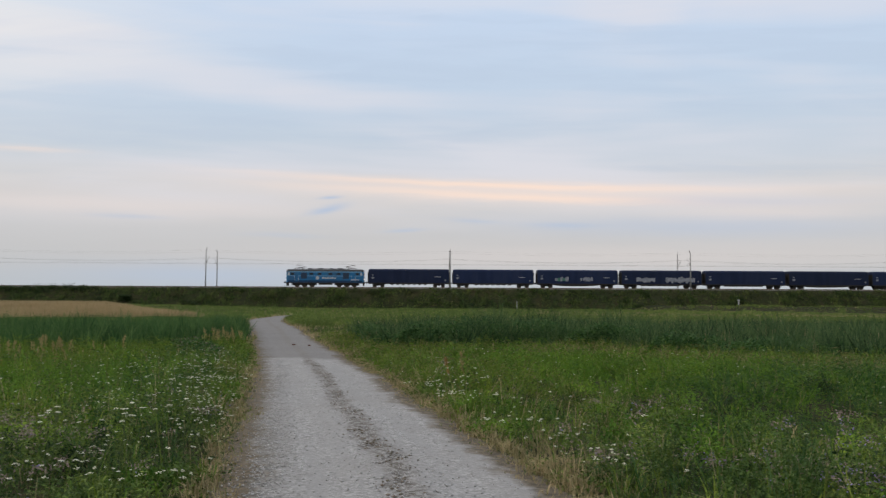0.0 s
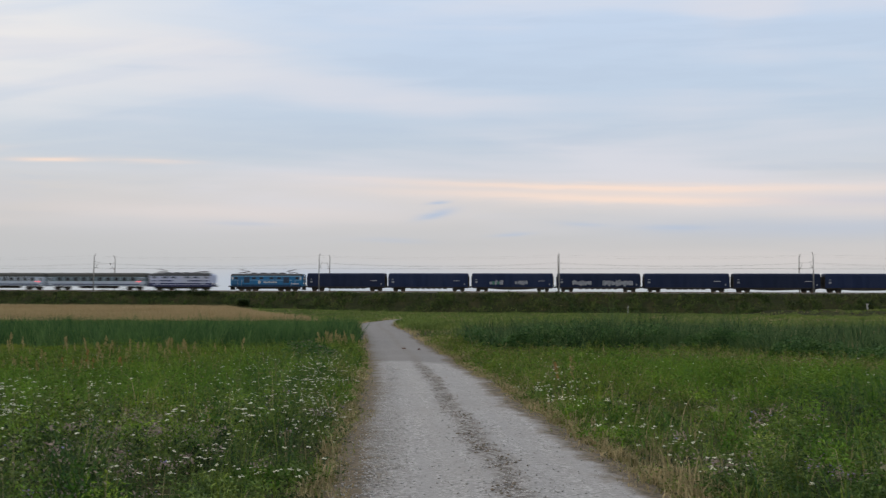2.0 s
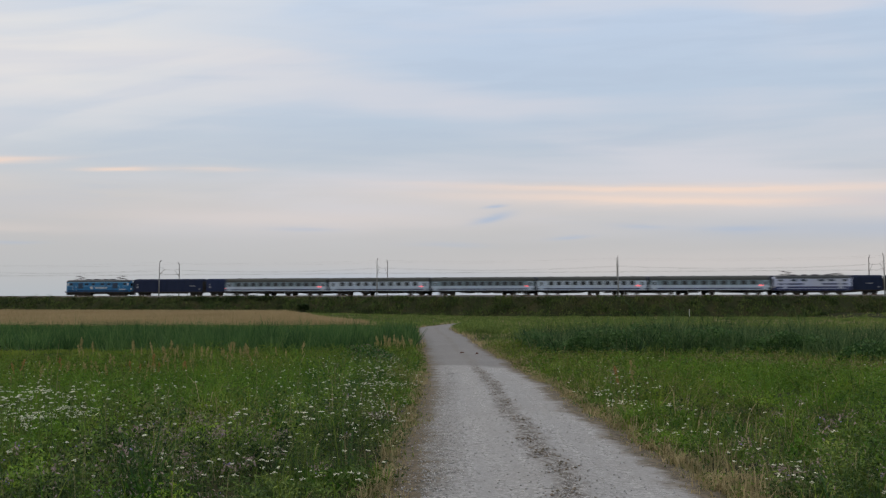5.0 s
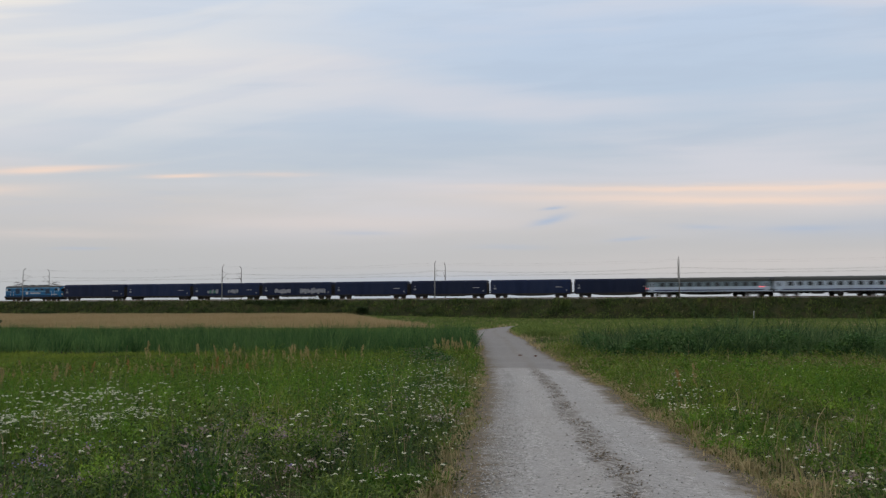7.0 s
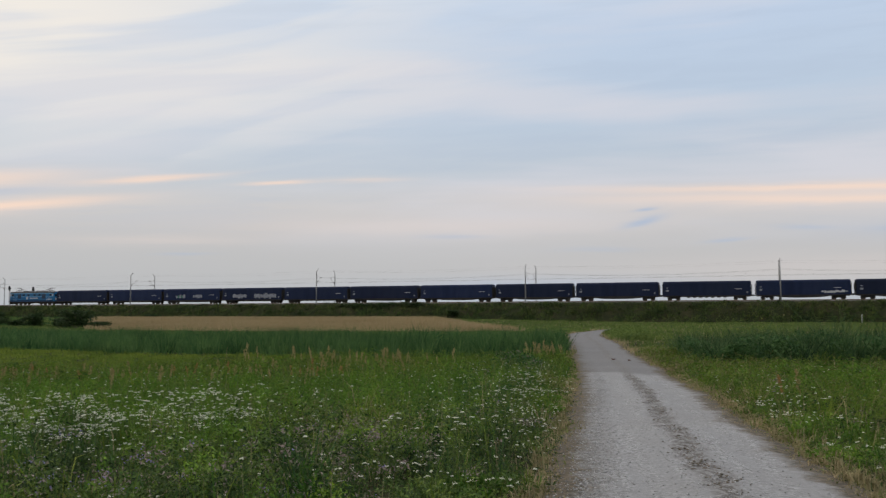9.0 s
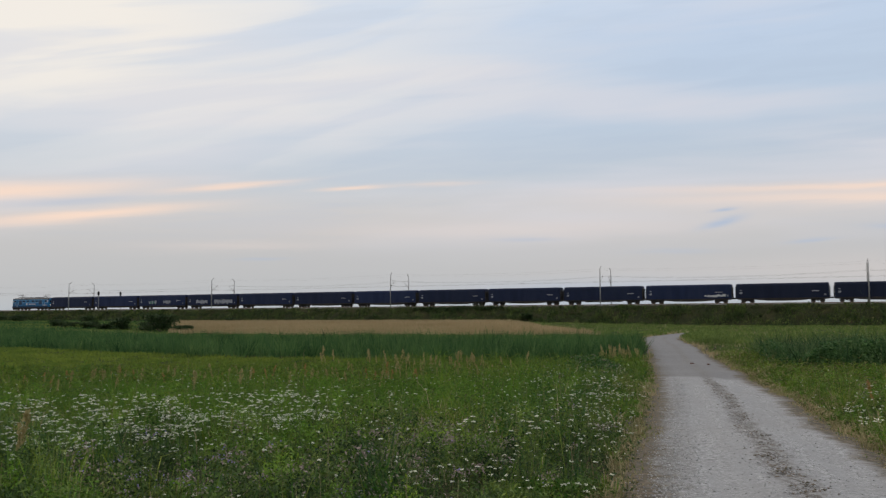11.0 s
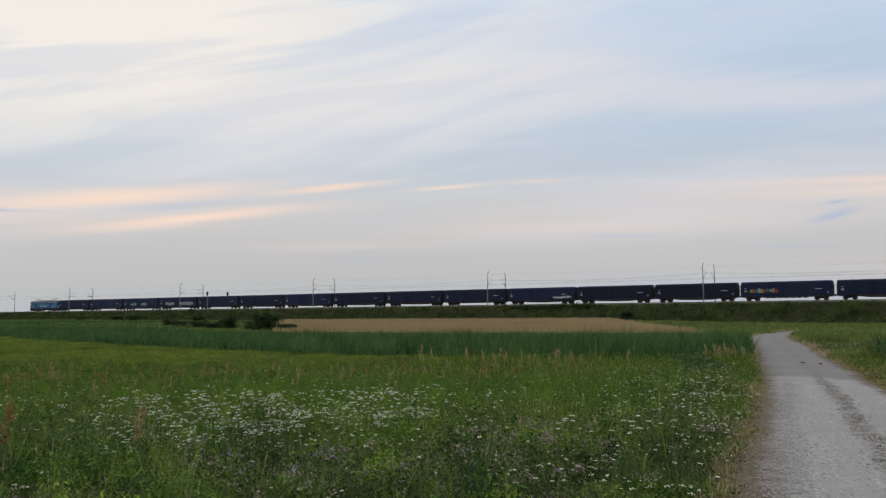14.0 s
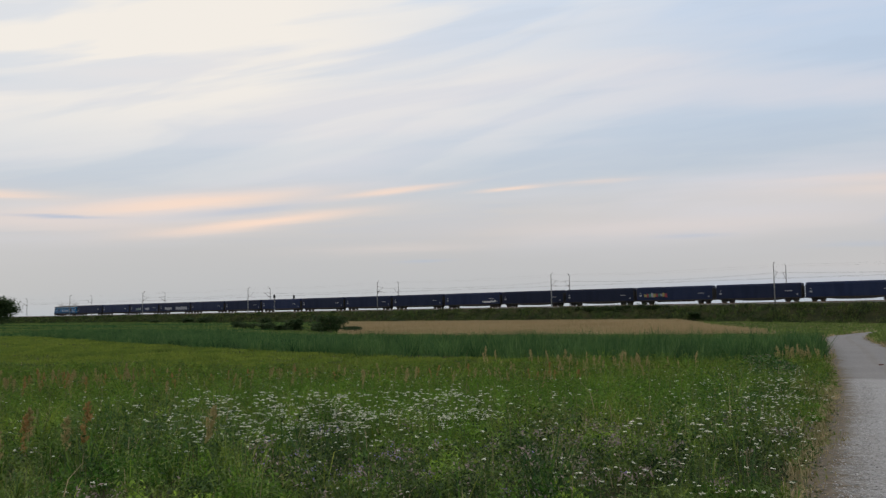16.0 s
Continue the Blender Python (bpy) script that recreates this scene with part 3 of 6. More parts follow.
def covered_wagon(belly=True):
    """Flat wagon under a sliding tarpaulin hood on hoops."""
    top = new("covered_wagon")
    half_l = 9.46
    xs = np.linspace(-half_l + 0.05, half_l - 0.05, 61)
    secs = []
    for i, x in enumerate(xs):
        end = min(1.0, (half_l - abs(x)) / 0.35)
        hoop = 0.006 * math.cos(x * 2 * math.pi / 1.32)
        sag = 0.01 * math.sin(x * 3.3)
        e = 0.10 * (1 - end) ** 2
        secs.append(arch(x, 1.43 + hoop - e, 0.98, 3.62 + sag - e, 4.28 + hoop * 1.4 - e * 1.6))
    hood = part("tarpaulin_hood", loft(secs), M["tarp"], top, "navy blue tarpaulin over hoops")
    part("hem", solid(*[(-half_l + 0.1, half_l - 0.1, s * 1.455 - 0.02, s * 1.455 + 0.02, 0.92, 1.06) for s in (-1, 1)]), M["under"], hood)
    for s in (-1, 1):
        x0, x1 = sorted((s * half_l, s * (half_l + 0.07)))
        part("end_wall", solid((x0, x1, -1.4, 1.4, 1.1, 3.55), *[(x1 - 0.02 if s > 0 else x0 - 0.06, x1 + 0.06 if s > 0 else x0 + 0.02, y - 0.05, y + 0.05, 1.15, 3.5) for y in (-0.9, 0, 0.9)]), M["under"], top)
        x0, x1 = sorted((s * half_l, s * (half_l + 0.1)))
        part("end_platform", solid((x0, x1, -1.35, 1.35, 0.95, 1.2)), M["under"], top)
        buffers(top, s * WAGON / 2)
    prof = [(-9.4, 0.84), (-6.2, 0.82), (-5.0, 0.66), (-3.2, 0.50), (0, 0.44), (3.2, 0.50), (5.0, 0.66), (6.2, 0.82), (9.4, 0.84)] if belly else [(-9.4, 0.8), (9.4, 0.8)]
    for s in (-1, 1):
        secs = [[(x, s * 1.28, 1.14), (x, s * 1.36, 1.14), (x, s * 1.36, z), (x, s * 1.28, z)] for x, z in prof]
        part("side_sill", loft(secs), M["under"], top)
    part("floor_frame", solid((-9.2, 9.2, -1.3, 1.3, 1.0, 1.13), (-9.2, 9.2, -0.2, 0.2, 0.75, 1.0)), M["under"], top)
    if not belly:
        for k in range(-3, 4):
            part("underfloor_box", solid((k * 1.3 - 0.32, k * 1.3 + 0.32, -1.34, 1.34, 0.58, 0.84), bevel=0.02), M["under"], top)
    for s in (-1, 1):
        bogie(top, s * 7.1, (-0.9, 0.9))
    # stencilled panels: unreadable at this size, plain bars
    part("stencil_bar", solid((6.0, 7.5, -1.462, -1.45, 2.42, 2.52)), M["bright"], hood)
    part("data_plate", solid((-8.7, -8.1, -1.462, -1.45, 2.0, 2.4)), M["silver_paint"], hood)
    part("stencil_bar", solid((-8.6, -8.2, -1.464, -1.452, 2.75, 2.9)), M["silver_paint"], hood)
    part("label_clip", solid((8.45, 8.75, -1.462, -1.45, 1.5, 1.85)), M["silver_paint"], hood)
    tagged(top, "freight wagon with a dark navy tarpaulin hood on rails", "freight wagon", group="freight train wagons")
    return top


def scrawl(parent, x0, x1, z0, z1, mats, seed, y=-1.475):
    """A band of spray paint: overlapping bulged letter-like strokes on the hood's side."""
    r = random.Random(seed)
    n = max(4, int((x1 - x0) / 0.55))
    for i in range(n):
        bm = bmesh.new()
        cx = x0 + (x1 - x0) * (i + 0.5) / n
        h, w = (z1 - z0) * r.uniform(0.55, 1.0), (x1 - x0) / n * r.uniform(0.4, 0.75)
        cz = (z0 + z1) / 2 + r.uniform(-0.1, 0.1)
        pts = []
        for j in range(10):
            t = 2 * math.pi * j / 10
            b = r.uniform(0.75, 1.15)
            pts.append((cx + w * b * math.copysign(abs(math.cos(t)) ** 0.6, math.cos(t)), cz + h / 2 * b * math.copysign(abs(math.sin(t)) ** 0.6, math.sin(t))))
        f = [bm.verts.new((px, y - 0.002 * i, pz)) for px, pz in pts]
        g = [bm.verts.new((px, y + 0.02, pz)) for px, pz in pts]
        bm.faces.new(f)
        for j in range(10):
            bm.faces.new((f[j], f[(j + 1) % 10], g[(j + 1) % 10], g[j]))
        part("spray_paint", bm, M[mats[i % len(mats)]], parent)


def pantograph(parent, x, raised, s=1):
    """Diamond current collector on four insulators: base frame, two lower and two upper arms a side, collector head with horns."""
    bm = bmesh.new()
    base = 4.36
    top = 5.12 if raised else 4.62
    mid = base + (top - base) * 0.45
    for dx in (-0.9, 0.9):
        rod(bm, (x + dx, -0.6, base), (x + dx, 0.6, base), 0.05, 6)
        for y in (-0.5, 0.5):
            rod(bm, (x + dx, y, base - 0.32), (x + dx, y, base), 0.07, 8)
    for y in (-0.55, 0.55):
        rod(bm, (x - 0.9, y, base), (x + 0.9, y, base), 0.03, 6)
        rod(bm, (x - s * 0.5, y, base + 0.05), (x + s * 1.55, y * 0.9, mid), 0.045, 6)
        rod(bm, (x + s * 1.55, y * 0.9, mid), (x - s * 0.35, y * 0.7, top), 0.04, 6)
    collector = part("pantograph", bm, M["copper"], parent)
    bm = bmesh.new()
    for dx in (-0.2, 0.2):
        rod(bm, (x - s * 0.35 + dx, -0.75, top), (x - s * 0.35 + dx, 0.75, top), 0.045, 6)
        for y in (-1, 1):
            rod(bm, (x - s * 0.35 + dx, 0.75 * y, top), (x - s * 0.35 + dx, 0.98 * y, top - 0.2), 0.03, 6)
    part("collector_head", bm, M["copper"], collector)
    return collector


def freight_loco():
    top = new("freight_locomotive")
    L = 9.0
    secs = []
    for x, e in ((-L, 0.16), (-L + 0.25, 0.03), (-L + 0.7, 0.0), (L - 0.7, 0.0), (L - 0.25, 0.03), (L, 0.16)):
        secs.append(arch(x, 1.5 - e, 1.05, 3.62 - e * 0.5, 4.12 - e * 1.4, 9, 0.45))
    body = part("body", loft(secs), M["loco_blue"], top, "blue painted body")
    part("skirt", solid((-L - 0.05, L + 0.05, -1.5, 1.5, 0.86, 1.06), bevel=0.02), M["under"], top)
    cowl = [arch(x, 1.512 - e, 3.5, 3.64 - e * 0.5, 4.14 - e * 1.4, 9, 0.45) for x, e in ((-L + 0.02, 0.15), (-L + 0.25, 0.03), (-L + 0.7, 0.0), (L - 0.7, 0.0), (L - 0.25, 0.03), (L - 0.02, 0.15))]
    part("roof_cowl", loft(cowl), M["loco_roof"], top, "dark grey roof")
    part("lower_band", solid(*[(-L + 0.35, L - 0.35, s * 1.503 - 0.006, s * 1.503 + 0.006, 1.08, 1.5) for s in (-1, 1)]), M["loco_navy"], body)
    for z0, z1 in ((3.38, 3.46), (2.48, 2.62)):
        part("light_line", solid(*[(-L + 0.3, L - 0.3, s * 1.507 - 0.006, s * 1.507 + 0.006, z0, z1) for s in (-1, 1)]), M["loco_light"], body)
    for s in (-1, 1):
        y = s * 1.512
        for x0, x1, z0, z1, nm, mt in ((-7.95, -7.2, 2.75, 3.3, "cab_side_window", "glass"), (7.2, 7.95, 2.75, 3.3, "cab_side_window", "glass"),
                                        (-5.6, -4.2, 1.9, 3.3, "air_grille", "grille"), (4.2, 5.6, 1.9, 3.3, "air_grille", "grille"),
                                        (-3.6, -2.7, 2.8, 3.25, "side_window", "glass"), (-1.7, -0.8, 2.8, 3.25, "side_window", "glass"),
                                        (0.8, 1.7, 2.8, 3.25, "side_window", "glass"), (2.7, 3.6, 2.8, 3.25, "side_window", "glass"),
                                        (-6.95, -6.3, 1.35, 3.3, "cab_door", "loco_blue"), (6.3, 6.95, 1.35, 3.3, "cab_door", "loco_blue")):
            part(nm, solid((x0, x1, y - 0.012, y + 0.012, z0, z1), bevel=0.008), M[mt], body)
        # company mark and lettering as plain shapes
        bm = bmesh.new()
        for i in range(6):
            box(bm, -0.7 + i * 0.56, -0.2 + i * 0.56, y - 0.014, y + 0.014, 1.9, 2.25 - 0.06 * (i % 2))
        part("lettering_bar", bm, M["bright"], body)
        part("company_mark", disc(-1.75, y - 0.014, y + 0.014, 2.08, 0.4), M["bright"], body)
        part("number_bar", solid((6.1, 8.0, y - 0.014, y + 0.014, 1.58, 1.78)), M["bright"], body)
        for x in (-7.1, -6.15, 6.15, 7.1):
            part("handrail", rods(((x, s * 1.57, 1.3), (x, s * 1.57, 2.5), 0.025), n=6), M["bright"], top)
    for s in (-1, 1):
        x = s * (L + 0.005)
        for y in (-0.68, 0.68):
            x0, x1 = sorted((x - s * 0.12, x + s * 0.01))
            part("windscreen", solid((x0, x1, y - 0.52, y + 0.52, 2.62, 3.25), bevel=0.03), M["glass"], body)
            part("headlamp", rods(((x - s * 0.05, y * 1.25, 1.75), (x + s * 0.07, y * 1.25, 1.75), 0.15), n=14), M["lamp_white"], body)
        part("top_lamp", rods(((x - s * 0.3, 0, 3.6), (x, 0, 3.6), 0.14), n=14), M["lamp_white"], body)
        buffers(top, s * 9.62)
        part("rail_guard", solid((min(x, x - s * 0.2), max(x, x - s * 0.2), -1.35, 1.35, 0.22, 0.9)), M["under"], top)
        b = bogie(top, s * 4.95, (-1.75, 0.0, 1.75), 0.6)
        part("frame_plate", solid(*[(s * 4.95 - 2.75, s * 4.95 + 2.75, q * 1.1 - 0.04, q * 1.1 + 0.04, 0.42, 0.98) for q in (-1, 1)], bevel=0.02), M["under"], b)
    pantograph(top, -6.3, True, 1)
    pantograph(top, 6.2, True, -1)
    part("roof_walk", solid((-4.6, 4.6, -0.55, 0.55, 4.08, 4.2), bevel=0.02), M["loco_roof"], top)
    for x, w in ((-3.6, 0.9), (-1.2, 1.2), (1.3, 0.8), (3.4, 1.1)):
        part("roof_box", solid((x - w / 2, x + w / 2, -0.5, 0.5, 4.18, 4.4), bevel=0.03), M["loco_roof"], top)
    part("roof_bus_bar", rods(((-6, 0.3, 4.34), (6, 0.3, 4.34), 0.03), *[((x, 0.3, 4.05), (x, 0.3, 4.34), 0.05) for x in (-4, -2, 0, 2, 4)], n=6), M["copper"], top)
    for s in (-1, 1):
        part("cornice", solid((-L + 0.5, L - 0.5, s * 1.515 - 0.012, s * 1.515 + 0.012, 3.5, 3.6)), M["loco_light"], body, "pale blue cornice line")
        # added white plates stand in for the brightness of the cab end windows
        for x in (-8.45, 8.45):
            part("cab_corner", solid((x - 0.22, x + 0.22, s * 1.5 - 0.012, s * 1.5 + 0.012, 2.7, 3.32), bevel=0.01), M["bright"], body, "white panel in place of the bright cab end window")
        for x0 in (-5.6, 4.2):
            for k in range(5):
                part("louvre", solid((x0 + 0.08, x0 + 1.32, s * 1.528 - 0.012, s * 1.528 + 0.012, 2.02 + 0.25 * k, 2.10 + 0.25 * k)), M["loco_navy"], body)
        for x in (-7.6, 7.6):
            part("step_ladder", solid(*[(x - 0.25, x + 0.25, s * 1.42 - 0.1, s * 1.42 + 0.1, z, z + 0.04) for z in (0.35, 0.62, 0.88)], (x - 0.27, x - 0.23, s * 1.42 - 0.05, s * 1.42 + 0.05, 0.35, 1.0), (x + 0.23, x + 0.27, s * 1.42 - 0.05, s * 1.42 + 0.05, 0.35, 1.0)), M["under"], top)
    part("under_tank", solid((-1.5, 1.5, -1.25, 1.25, 0.5, 1.05), bevel=0.06), M["under"], top)
    return tagged(top, "blue six-axle electric freight locomotive with pantographs", "locomotive")


def express_loco():
    top = new("express_locomotive")
    L = 7.9
    secs = []
    for x, e, d in ((-L, 0.2, 0.5), (-L + 0.4, 0.05, 0.08), (-L + 0.9, 0.0, 0.0), (L - 0.9, 0.0, 0.0), (L - 0.4, 0.05, 0.08), (L, 0.2, 0.5)):
        secs.append(arch(x, 1.48 - e, 1.75, 3.55 - d * 0.6, 4.1 - d * 0.8, 9, 0.45))
    body = part("body", loft(secs), M["ex_white"], top, "white and blue painted body")
    secs = [arch(x, 1.485 - e, 0.9, 1.75, 1.751, 9, 0.45) for x, e in ((-L - 0.02, 0.2), (-L + 0.55, 0.05), (-L + 1.1, 0.0), (L - 1.1, 0.0), (L - 0.55, 0.05), (L + 0.02, 0.2))]
    part("lower_body", loft(secs), M["ex_blue"], top, "dark blue lower body")
    for s in (-1, 1):
        y = s * 1.49
        for x0, x1 in ((-L + 0.9, -1.9), (1.9, L - 0.9)):
            part("blue_line", solid((x0, x1, y - 0.01, y + 0.01, 2.12, 2.42)), M["ex_blue"], body)
        part("sill_line", solid((-L + 0.9, L - 0.9, y - 0.008, y + 0.008, 1.28, 1.4)), M["ex_white"], top)
        for x0, x1, nm, mt in ((-6.9, -6.1, "cab_side_window", "glass"), (6.1, 6.9, "cab_side_window", "glass"), (-4.4, -3.2, "air_grille", "grille"), (-2.4, -1.2, "air_grille", "grille"), (1.2, 2.4, "air_grille", "grille"), (3.2, 4.4, "air_grille", "grille")):
            part(nm, solid((x0, x1, y - 0.014, y + 0.014, 2.85, 3.3), bevel=0.008), M[mt], body)
        for x0 in (-5.9, 5.3):
            part("cab_door", solid((x0, x0 + 0.6, y - 0.012, y + 0.012, 1.4, 3.2), bevel=0.008), M["ex_white"], body)
        x = s * (L + 0.0)
        for yy in (-0.6, 0.6):
            x0, x1 = sorted((x - s * 0.3, x - s * 0.08))
            part("windscreen", solid((x0, x1, yy - 0.5, yy + 0.5, 2.45, 2.95), bevel=0.03), M["glass"], body)
            part("headlamp", rods(((x - s * 0.05, yy * 1.4, 1.6), (x + s * 0.07, yy * 1.4, 1.6), 0.16), n=14), M["lamp_white"], top)
        buffers(top, s * 8.37)
        b = bogie(top, s * 4.3, (-1.5, 1.5), 0.62)
        part("frame_plate", solid(*[(s * 4.3 - 2.4, s * 4.3 + 2.4, q * 1.1 - 0.04, q * 1.1 + 0.04, 0.4, 0.98) for q in (-1, 1)], bevel=0.02), M["under"], b)
    cowl = [arch(x, 1.486 - e, 3.42, 3.56 - d * 0.6, 4.12 - d * 0.8, 9, 0.45) for x, e, d in ((-L + 0.3, 0.06, 0.12), (-L + 0.9, 0.0, 0.0), (L - 0.9, 0.0, 0.0), (L - 0.3, 0.06, 0.12))]
    part("roof_cowl", loft(cowl), M["loco_roof"], top, "dark grey roof")
    part("roof_deck", solid((-6.6, 6.6, -1.1, 1.1, 4.02, 4.16), bevel=0.04), M["loco_roof"], top)
    for x, w in ((-3.8, 1.5), (-1.4, 1.0), (0.9, 1.4), (3.3, 1.2)):
        part("roof_box", solid((x - w / 2, x + w / 2, -0.8, 0.8, 4.14, 4.36), bevel=0.04), M["loco_roof"], top)
    pantograph(top, -5.5, True, 1)
    pantograph(top, 5.5, False, -1)
    part("under_box", solid((-1.4, 1.4, -1.2, 1.2, 0.45, 1.06), bevel=0.05), M["under"], top)
    return tagged(top, "white and dark blue electric express locomotive at speed", "locomotive")


def coach(length, count, pale):
    """Express coach: band of windows, doors at both ends, two trucks."""
    top = new("passenger_coach")
    L = length / 2 - 0.3
    lower = [arch(x, 1.41 - e, 0.95, 2.15, 2.151) for x, e in ((-L, 0.03), (-L + 0.1, 0), (L - 0.1, 0), (L, 0.03))]
    body = part("body", loft(lower), M["coach_body"], top)
    band = [arch(x, 1.412 - e, 2.152, 3.2, 3.201) for x, e in ((-L, 0.03), (-L + 0.1, 0), (L - 0.1, 0), (L, 0.03))]
    part("window_band", loft(band), M["coach_body" if pale else "coach_band"], top)
    roof = [arch(x, 1.41 - e, 3.202, 3.5, 4.2 - e, 9, 0.55) for x, e in ((-L, 0.08), (-L + 0.25, 0), (L - 0.25, 0), (L, 0.08))]
    part("roof", loft(roof), M["coach_roof"], top, "dark grey coach roof")
    for s in (-1, 1):
        y = s * 1.415
        part("blue_stripe", solid((-L + 0.05, L - 0.05, y - 0.008, y + 0.008, 1.28, 1.52)), M["ex_blue"], body)
        part("dark_sill", solid((-L + 0.05, L - 0.05, y - 0.008, y + 0.008, 0.96, 1.08)), M["under"], body)
        n = count
        for i in range(n):
            cx = -L + 2.3 + (2 * L - 4.6) * (i + 0.5) / n
            part("window", solid((cx - 0.58, cx + 0.58, y - 0.014, y + 0.014, 2.22, 3.08), bevel=0.01), M["glass"], top)
        for cx in (-L + 1.0, L - 1.0):
            d = part("door", solid((cx - 0.42, cx + 0.42, y - 0.013, y + 0.013, 1.1, 3.1), bevel=0.01), M["coach_body"], top)
            part("door_window", solid((cx - 0.25, cx + 0.25, y - 0.02, y + 0.02, 2.15, 2.95)), M["glass"], d)
        part("route_display", solid((L - 2.2, L - 1.5, y - 0.016, y + 0.016, 1.96, 2.16)), M["lamp_red"], top, "lit red route display")
        x0, x1 = sorted((s * L, s * (L + 0.26)))
        part("gangway_bellows", solid((x0, x1, -0.75, 0.75, 1.1, 3.4), bevel=0.06), M["rubber"], top)
        buffers(top, s * length / 2)
        bogie(top, s * (length / 2 - 3.7), (-1.25, 1.25))
    for x, w in ((-3.2, 2.2), (0.6, 1.6), (3.6, 2.0)):
        part("underfloor_box", solid((x - w / 2, x + w / 2, -1.2, 1.2, 0.45, 0.98), bevel=0.04), M["under"], top)
    for i in range(4):
        x = -L + 3 + (2 * L - 6) * i / 3
        part("roof_vent", solid((x - 0.25, x + 0.25, -0.2, 0.2, 4.15, 4.27), bevel=0.03), M["coach_roof"], top)
    return tagged(top, "pale grey passenger coach with dark windows and blue stripe", "railway coach", group="express train coaches")


MOVERS = []      # thing, place along the line at 0 s, speed, gain of speed, track


def build_trains():
    gap = -15.0                     # joint behind the freight engine at 0 s
    MOVERS.append((freight_loco(), gap - 9.62, -20.33, -0.0115, TRACK_FAR))
    kinds = [covered_wagon(True), covered_wagon(False)]
    used = set()
    for i in range(18):
        kind = 1 if i in (0, 1, 3, 4, 9, 13) else 0
        w = kinds[kind] if kind not in used else copy_thing(kinds[kind], Matrix())
        used.add(kind)
        MOVERS.append((w, gap + WAGON * (i + 0.5), -20.33, -0.0115, TRACK_FAR))
    for i in (2, 3, 10, 13):
        w = MOVERS[1 + i][0]
        hood = [c for c in w.children if c.name.startswith("tarpaulin_hood")][0]
        if i == 2:
            scrawl(hood, -5.3, -2.2, 1.5, 2.6, ["silver_paint", "green_paint"], 3)
            scrawl(hood, 0.6, 3.6, 1.45, 2.7, ["silver_paint"], 4)
        elif i == 3:
            scrawl(hood, -5.9, -1.5, 1.35, 2.75, ["silver_paint"], 5)
            scrawl(hood, 1.0, 7.9, 1.3, 2.75, ["silver_paint"], 6)
        elif i == 10:
            scrawl(hood, 3.6, 8.2, 1.35, 2.0, ["bright"], 7)
        elif i == 13:
            scrawl(hood, -7.4, -1.6, 1.7, 2.8, ["yellow_paint", "red_paint", "green_paint", "silver_paint"], 8)
        tagged(w, "freight wagon, navy tarpaulin hood with spray-painted graffiti")
    lengths, x = [26.0, 25.0, 24.6, 24.9, 26.4], -180.8
    MOVERS.append((express_loco(), x + 8.4, 43.58, 0.0, TRACK_NEAR))
    for i, ln in enumerate(lengths):
        MOVERS.append((coach(ln, (10, 11, 11, 10, 11)[i], i in (1, 3)), x - ln / 2, 43.58, 0.0, TRACK_NEAR))
        x -= ln
    last = MOVERS[-1][0]
    for y in (-1.1, 1.1):
        part("tail_lamp", rods(((-lengths[-1] / 2 + 0.18, y, 1.75), (-lengths[-1] / 2 + 0.4, y, 1.75), 0.16), n=12), M["lamp_red"], last, "lit red tail lamp")


# ---- overhead line ----
M["mast"] = material("concrete_mast", (0.20, 0.20, 0.19), (0.27, 0.265, 0.25), 3.0, 0.8, bump=0.3)
M["wire"] = material("copper_wire", (0.10, 0.09, 0.08), (0.14, 0.12, 0.10), 2.0, 0.6, metal=0.3)
M["porcelain"] = material("brown_insulator", (0.10, 0.06, 0.045), (0.14, 0.085, 0.06), 5.0, 0.3)
MASTS = [-632.0, -572.0, -512.0, -453.0, -395.0, -339.2, -286.4, -224.8, -166.0, -106.4, -50.9, 4.5, 59.4, 111.0, 168.0, 226.0, 284.0]
NEAR_MAST, FAR_MAST = 189.5, 199.5


def mast():
    """Concrete catenary mast with a bracket towards +y and a tension rod."""
    top = new("catenary_mast")
    secs = [[(r * math.cos(t), r * math.sin(t), z) for t in [2 * math.pi * k / 10 for k in range(10)]] for z, r in ((-1.2, 0.15), (8.2, 0.09))]
    part("post", loft(secs), M["mast"], top, smooth=True)
    part("footing", solid((-0.35, 0.35, -0.35, 0.35, -1.0, -0.3), bevel=0.04), M["mast"], top)
    part("bracket", rods(((0, 0.1, 5.1), (0, 2.7, 6.75), 0.035), ((0, 0.1, 6.95), (0, 2.55, 6.68), 0.02), n=6), M["copper"], top)
    part("registration_arm", rods(((0, 0.1, 5.5), (0, 2.1, 5.45), 0.03), ((0, 2.1, 5.45), (0, 2.9, 5.32), 0.02), n=6), M["copper"], top)
    for z, y in ((5.27, 0.35), (6.92, 0.4), (5.5, 0.4)):
        part("insulator", rods(((0, y - 0.2, z), (0, y + 0.2, z), 0.07), n=8), M["porcelain"], top)
    part("top_arm", rods(((0, 0, 8.05), (0, 0.75, 8.75), 0.045), ((0, 0.75, 8.75), (0, 0.95, 8.7), 0.06), ((0, 0.55, 8.55), (0, 0.55, 8.25), 0.05), n=6), M["copper"], top)
    return tagged(top, "slim grey concrete catenary mast with bracket arm", "catenary mast", group="catenary masts")


